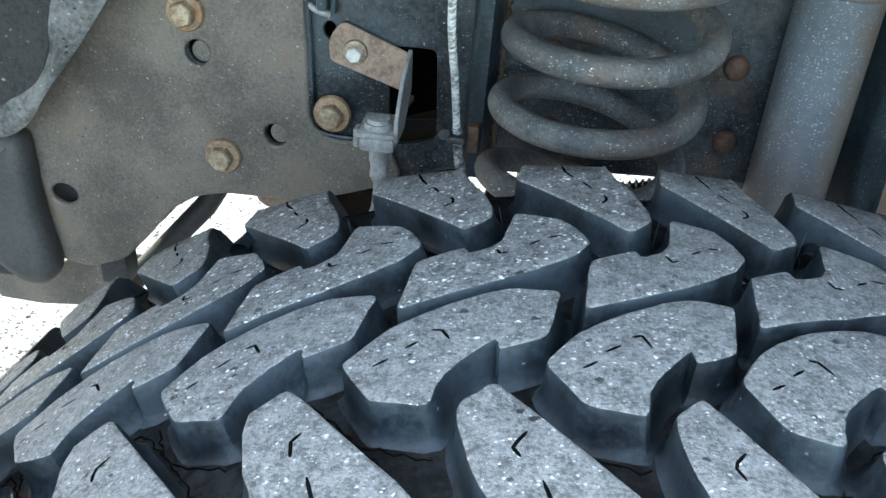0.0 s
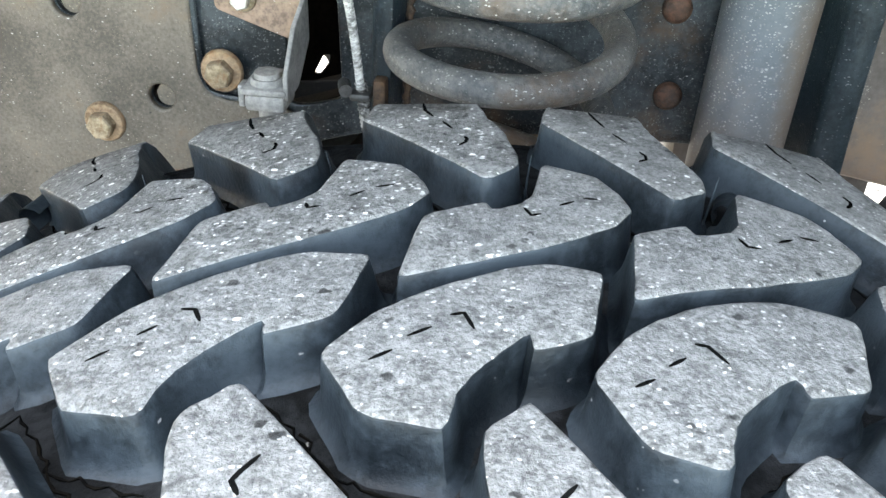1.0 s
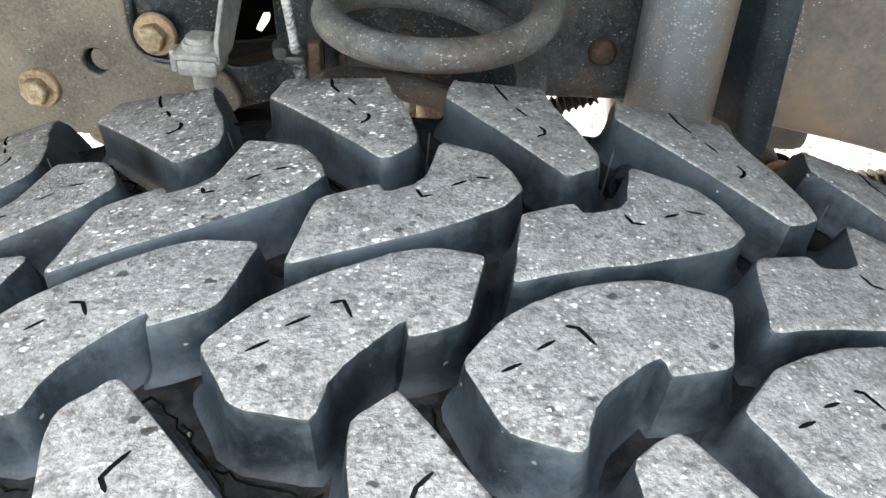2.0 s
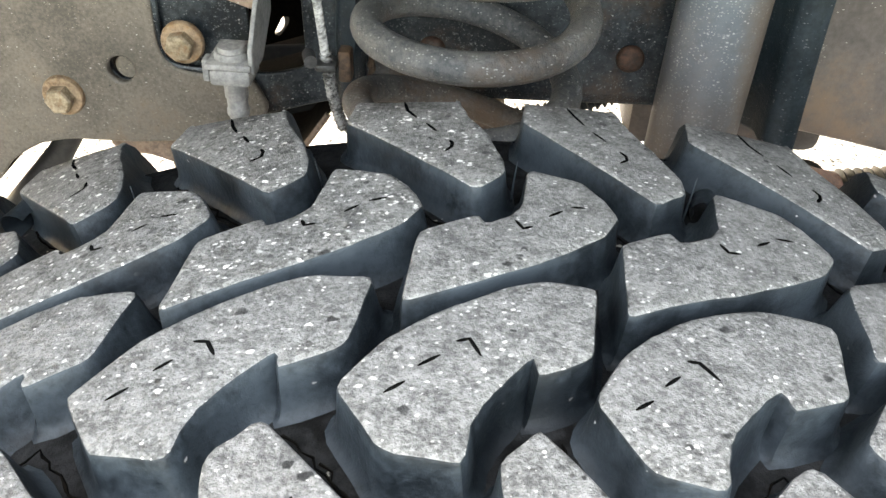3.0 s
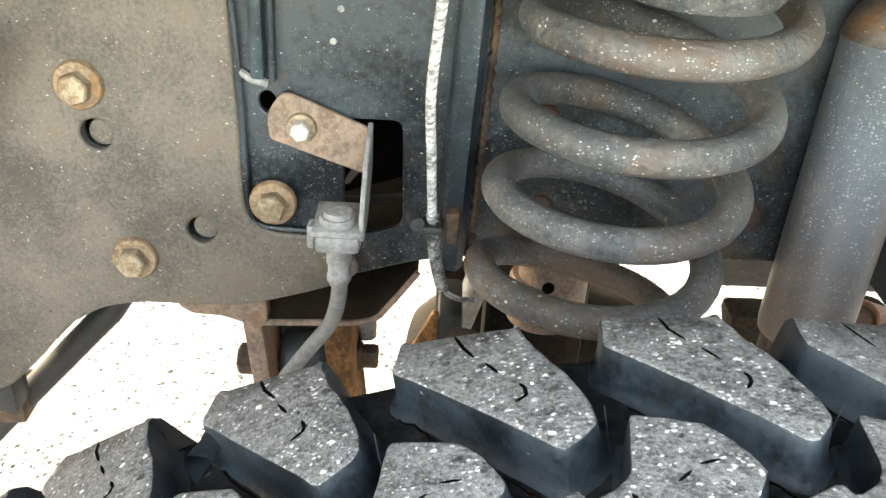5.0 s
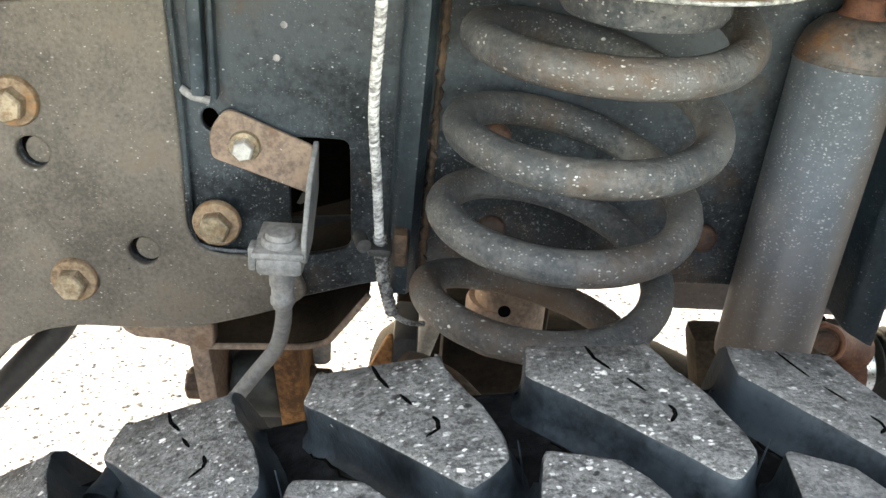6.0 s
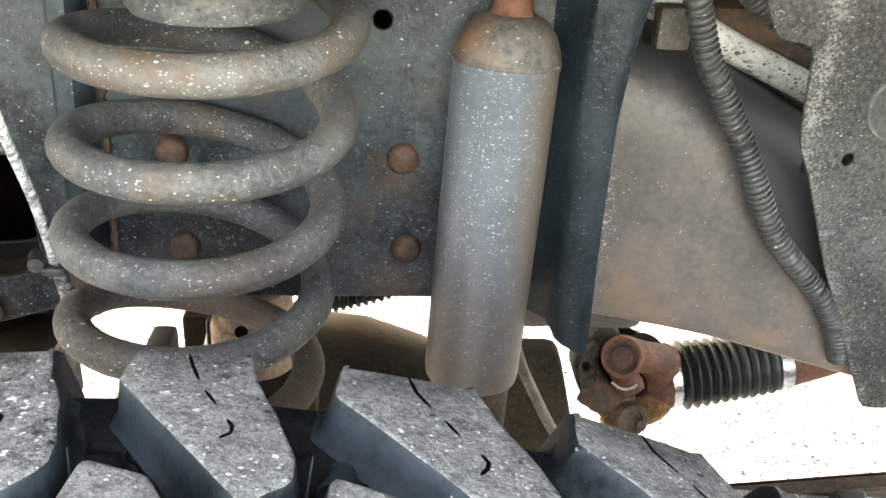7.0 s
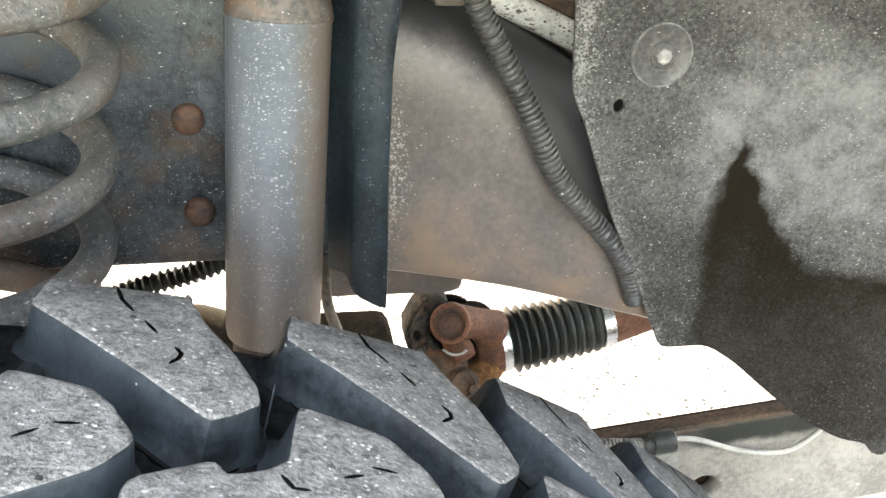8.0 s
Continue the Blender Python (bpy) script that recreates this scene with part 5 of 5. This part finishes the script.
# ---- the control arm with its wire ----
def build_arm():
    arm = thing("control_arm", "grey painted control arm with a rusty upper lip", "control arm", (0.48, 0.65, 0.45))
    tip = Matrix.Translation((0.28, 0, 0.513)) @ pose(0, 0, 0, 0, -5.5, 0) @ Matrix.Translation((-0.28, 0, -0.513))
    hole = arc(0.494, 0.453, 0.011, 18, 0.9)
    part("beam", sheet(rounded([(0.28, 0.41), (0.88, 0.41), (0.88, 0.514), (0.28, 0.514)], 0.004), [hole], 0.016, 0.004, tip @ pose(0, 0.633, 0)), arm_paint, arm)
    part("lip", block((0.28, 0.6235, 0.5130), (0.88, 0.637, 0.5170), 0.0018, tip), brown_rust, arm, "rust-brown upper lip")
    # Black sheet stands for the shade behind the beam's hole.
    part("beam_shadow", block((0.285, 0.642, 0.415), (0.875, 0.648, 0.51), 0.002, tip), greasy_shade_black, arm, "black sheet behind the arm, shade seen in its hole")
    wire = thing("sensor_wire", "pale grey sensor wire clipped along the control arm", "wire", (0.47, 0.622, 0.49))
    line = glide([(0.33, 0.617, 0.5365), (0.396, 0.617, 0.5305), (0.438, 0.617, 0.5268)], 0.0006)
    part("sleeve", tube(line, ribbed(line, 0.0047, 0.0059, 0.0029), 14), sleeve_grey, wire, "pale grey corrugated wire sleeve")
    part("line", tube(glide([(0.436, 0.617, 0.5285), (0.459, 0.617, 0.5310), (0.4794, 0.617, 0.5286), (0.5066, 0.617, 0.5181), (0.524, 0.617, 0.5128), (0.541, 0.617, 0.5103), (0.5592, 0.617, 0.5118), (0.5756, 0.617, 0.5242), (0.588, 0.618, 0.540), (0.600, 0.62, 0.56)], 0.003), 0.0021, 10), wire_grey, wire)
    part("clip", turned([(0.0042, 0.0), (0.0072, 0.0), (0.0080, 0.0015), (0.0080, 0.0040), (0.0070, 0.0052), (0.0070, 0.0070), (0.0086, 0.0080), (0.0088, 0.0230), (0.0080, 0.0245), (0.0030, 0.0245)], aim((0.4360, 0.617, 0.5275), (1, 0, 0.09)), 20), boot_black, wire, "black plastic wire clip", sharp=30)
    part("clip_foot", sheet(rounded([(0.4462, 0.5190), (0.4640, 0.5205), (0.4690, 0.4905), (0.4505, 0.4890)], 0.0015), (), 0.010, 0.0012, pose(0, 0.619, 0)), sleeve_grey, wire, "pale grey foot of the wire clip")
    part("clip_rib", tube(glide([(0.4420, 0.6125, 0.5215), (0.4450, 0.6115, 0.5130), (0.4462, 0.612, 0.502), (0.4488, 0.6135, 0.4905)], 0.003), 0.0011, 8), boot_black, wire)
    part("clip_rib", block((0.4560, 0.6125, 0.5010), (0.4572, 0.6150, 0.5080), 0.0004), conduit_black, wire)


build_arm()


def build_cross():
    ob = part("crossmember", block((0.16, 0.715, 0.605), (0.318, 0.78, 0.664), 0.012), rear_paint)
    tagged(ob, "brown steel crossmember between the frame rails", "crossmember", kind="structure")
    ob = part("brake_line", tube(glide([(0.204, 0.628, 0.690), (0.205, 0.630, 0.656), (0.211, 0.630, 0.634), (0.221, 0.630, 0.612), (0.233, 0.630, 0.588), (0.240, 0.634, 0.575)], 0.004), 0.0036, 10), line_brown)
    tagged(ob, "thin grey-brown brake line beside the shock absorber", "brake line")


build_cross()


def build_far_hose():
    line = glide([(0.02, 0.755, 0.582), (0.065, 0.75, 0.604), (0.111, 0.75, 0.617), (0.15, 0.75, 0.632)], 0.0012)
    ob = part("corrugated_hose", tube(line, ribbed(line, 0.0058, 0.0085, 0.006), 12), boot_black, sharp=60)
    tagged(ob, "black corrugated hose above the axle", "hose")
    ob = part("steering_rod", tube(glide([(-0.03, 0.76, 0.50), (-0.012, 0.76, 0.565), (0.004, 0.76, 0.63)], 0.01), 0.011, 16), grey_fitting)
    tagged(ob, "pale grey steering rod under the frame", "rod")


build_far_hose()


# ---- the axle and its brackets under the spring ----
def build_axle():
    axle = thing("front_axle", "rusty brown axle with differential, perch and brackets", "axle", (0.06, 0.62, 0.0))
    part("axle_tube", tube(glide([(0.06, 0.36, 0.42), (0.06, 0.65, 0.42), (0.06, 0.88, 0.42)], 0.05), 0.04, 24), brown_rust, axle)
    part("differential", turned([(0.0, -0.12), (0.06, -0.11), (0.10, -0.06), (0.112, 0.0), (0.108, 0.05), (0.094, 0.10), (0.076, 0.15), (0.056, 0.20), (0.045, 0.235), (0, 0.235)], aim((0.05, 0.88, 0.395), (1, -0.22, 0.10)), 36), greasy_shade_black, axle, "dark greasy differential housing")
    bm = block((0.200, 0.740, 0.455), (0.262, 0.776, 0.566), 0.008)
    for v in bm.verts:
        v.co.x += 0.25 * (0.566 - v.co.z)
    part("pinion_housing", bm, greasy_brown, axle, "brown pinion housing behind the flange")
    part("spring_perch", turned([(0.03, 0.44), (0.045, 0.60), (0.060, 0.622), (0.060, 0.628), (0.03, 0.630)], Matrix.Translation((0.025, 0.50, 0)), 32), greasy_brown, axle, "rusty lower spring perch")
    post = aim((0.037, 0.656, 0.616), (0.0, 0, 1))
    part("bump_post", turned([(0.0245, 0.0), (0.0245, 0.026), (0.0240, 0.058), (0.022, 0.060), (0.0, 0.060)], post, 28), strap_rust, axle, "tan rust-stained bump post")
    part("post_collar", turned([(0.0260, 0.0), (0.0262, 0.030), (0.0245, 0.034)], post @ pose(0.004, 0, 0), 28), strap_rust, axle)
    part("post_hole", turned([(0.0042, 0.0), (0.0042, 0.0012), (0.0, 0.0012)], aim((0.031, 0.6318, 0.653), OUT), 16), sipe_black, axle, "dark round hole in the bump post")
    part("post_bracket", block((-0.006, 0.690, 0.54), (0.072, 0.712, 0.626), 0.005), greasy_shade_black, axle, "dark bracket behind the bump post")
    part("axle_bracket", block((-0.042, 0.765, 0.50), (0.036, 0.785, 0.5835), 0.004), greasy_shade_black, axle, "dark bracket on top of the axle")
    part("gusset", sheet(rounded([(-0.063, 0.52), (-0.063, 0.582), (-0.057, 0.592), (-0.045, 0.619), (-0.041, 0.619), (-0.040, 0.52)], 0.003), (), 0.006, 0.001, upright(0.648)), orange_rust, axle, "orange rusty gusset")
    part("gusset_bracket", block((-0.041, 0.640, 0.52), (-0.024, 0.690, 0.622), 0.003), black_panel, axle, "dark bracket beside the gusset")
    part("perch_arm", tube(glide([(-0.028, 0.60, 0.628), (-0.020, 0.585, 0.636), (-0.006, 0.57, 0.638), (0.008, 0.56, 0.63)], 0.004), 0.010, 14), brown_rust, axle, "rusty bent perch arm")


build_axle()


def build_link_bracket():
    br = thing("track_bar_bracket", "rusty orange-brown bracket under the frame rail", "bracket", (-0.13, 0.63, 0.53))
    bm = bmesh.new()
    floor = [(-0.160, 0.6365), (-0.125, 0.6385), (-0.096, 0.640), (-0.082, 0.644), (-0.075, 0.652), (-0.056, 0.6795)]
    rows = [[bm.verts.new((x, y, z + up)) for x, z in floor] for y, up in ((0.598, 0.004), (0.598, -0.0005), (0.602, -0.002), (0.672, -0.002), (0.672, 0.003), (0.602, 0.003))]
    for a, b in zip(rows, rows[1:] + rows[:1]):
        for k in range(len(floor) - 1):
            bm.faces.new((a[k], a[k + 1], b[k + 1], b[k]))
    part("shelf", bm, greasy_brown, br)
    part("shelf_edge", tube(glide([(x, 0.597, z + 0.0015) for x, z in floor], 0.004), 0.0021, 8), strap_rust, br, "worn pale edge of the shelf")
    part("front_lip", sheet(rounded([(-0.208, 0.662), (-0.206, 0.648), (-0.198, 0.643), (-0.180, 0.6425), (-0.166, 0.638), (-0.155, 0.634), (-0.150, 0.640), (-0.150, 0.664)], 0.003), (), 0.012, 0.002, upright(0.601)), strap_rust, br, "sandy rusty lip")
    part("back_plate", sheet([(-0.16, 0.637), (-0.082, 0.643), (-0.056, 0.679), (-0.056, 0.70), (-0.16, 0.69)], (), 0.004, 0.001, upright(0.668)), black_panel, br, "dark back plate")
    for low, high, m, label in (((-0.169, 0.602, 0.53), (-0.156, 0.66, 0.637), strap_rust, "sandy brown rusted leg"), ((-0.156, 0.640, 0.53), (-0.150, 0.662, 0.637), black_panel, "dark inner leg"), ((-0.118, 0.604, 0.53), (-0.101, 0.66, 0.638), orange_rust, "orange rusted leg")):
        bm = block(low, high, 0.003)
        for v in bm.verts:
            v.co.x += 0.10 * (0.637 - v.co.z)
        part("leg", bm, m, br, label)
    part("bushing", turned([(0.022, 0.0), (0.0235, 0.004), (0.0235, 0.034), (0.022, 0.036), (0, 0.036)], aim((-0.148, 0.640, 0.580), (1, 0, 0)), 26), boot_black, br, "black rubber bushing")
    part("back_block", block((-0.150, 0.645, 0.50), (-0.10, 0.665, 0.585), 0.003), black_panel, br)
    bolt(br, (-0.164, 0.628, 0.586), (-1, 0, 0), 0.011, 0.012, 0.013, brown_rust, brown_rust, 10)
    bolt(br, (-0.096, 0.640, 0.584), (1, 0, 0), 0.009, 0.012, 0.011, brown_rust, brown_rust, 10)
    part("spacer", tube([(-0.092, 0.66, 0.588), (-0.092, 0.66, 0.640)], 0.0075, 14), grey_fitting, br, "pale grey spacer rod")


build_link_bracket()


def build_strut():
    bar = thing("sway_bar_link", "black diagonal link bar under the frame rail", "link bar", (-0.30, 0.64, 0.52))
    part("bar", tube([(-0.237, 0.642, 0.660), (-0.268, 0.641, 0.612), (-0.340, 0.640, 0.532), (-0.42, 0.640, 0.44)], 0.0095, 16), black_panel, bar)
    part("eye", block((-0.362, 0.622, 0.520), (-0.334, 0.655, 0.548), 0.004), brown_rust, bar, "rusty joint block")


build_strut()


# ---- the liner and the bumper end towards the front ----
def build_front():
    liner = thing("fender_liner", "dark crumpled plastic fender liner with a pale dusty lip", "fender liner", (-0.36, 0.53, 0.57))
    edge = glide([(-0.262, 0, 0.835), (-0.271, 0, 0.817), (-0.287, 0, 0.795), (-0.306, 0, 0.771), (-0.323, 0, 0.751), (-0.335, 0, 0.734), (-0.348, 0, 0.721), (-0.367, 0, 0.712), (-0.42, 0, 0.704)], 0.004)
    inner = glide([(-0.304, 0, 0.835), (-0.308, 0, 0.816), (-0.315, 0, 0.791), (-0.320, 0, 0.774), (-0.329, 0, 0.758), (-0.338, 0, 0.750), (-0.350, 0, 0.743), (-0.368, 0, 0.734), (-0.42, 0, 0.728)], 0.004)
    pick = random.Random(3)

    def sheeted(a_line, b_line, count, bulge, back):
        bm = bmesh.new()
        grid = []
        for i in range(60):
            a, b = a_line[round(i / 59 * (len(a_line) - 1))], b_line[round(i / 59 * (len(b_line) - 1))]
            row = []
            for k in range(count + 1):
                t = k / count
                p = a.lerp(b, t)
                fold = 0.003 * noise.noise(Vector((p.x * 45, t * 1.5, p.z * 45))) + 0.0012 * noise.noise(Vector((p.x * 160, t, p.z * 160)))
                row.append(bm.verts.new((p.x, 0.530 - bulge * math.sin(math.pi * min(t * 1.3, 1) * 0.8) + back * t + fold, p.z)))
            grid.append(row)
        for a, b in zip(grid, grid[1:]):
            for k in range(count):
                bm.faces.new((a[k], b[k], b[k + 1], a[k + 1]))
        bmesh.ops.solidify(bm, geom=bm.faces, thickness=0.003)
        return bm

    part("lip", sheeted(edge, inner, 8, 0.006, 0.004), liner_lip, liner, "pale dusty crumpled lip", sharp=60)
    far = [p + Vector((-0.16, 0, 0.03)) for p in inner]
    part("sheet", sheeted(inner, far, 10, -0.010, 0.004), liner_plastic, liner, sharp=60)
    tip = [(-0.372, 0.70), (-0.372, 0.655), (-0.370, 0.62), (-0.3655, 0.588), (-0.3675, 0.576), (-0.377, 0.5685), (-0.392, 0.5675), (-0.404, 0.575), (-0.43, 0.598), (-0.47, 0.62), (-0.47, 0.70)]
    bumper = thing("bumper_end", "dark rounded plastic bumper end beside the frame", "bumper", (-0.40, 0.565, 0.57))
    part("cover", sheet(rounded(tip, 0.012, 5), (), 0.030, 0.011, upright(0.570)), bumper_plastic, bumper)
    foot = thing("bumper_bracket", "grey-brown steel bracket under the bumper end", "bracket", (-0.37, 0.60, 0.53))
    part("plate", sheet(rounded([(-0.46, 0.555), (-0.425, 0.540), (-0.332, 0.585), (-0.334, 0.545), (-0.352, 0.534), (-0.380, 0.512), (-0.42, 0.508), (-0.46, 0.51)], 0.004), (), 0.006, 0.001, upright(0.618)), plate_paint, foot)
    part("tab", block((-0.350, 0.600, 0.550), (-0.326, 0.622, 0.583), 0.002), black_panel, foot)
    part("corner", block((-0.47, 0.600, 0.545), (-0.430, 0.618, 0.585), 0.003), black_panel, foot)


build_front()
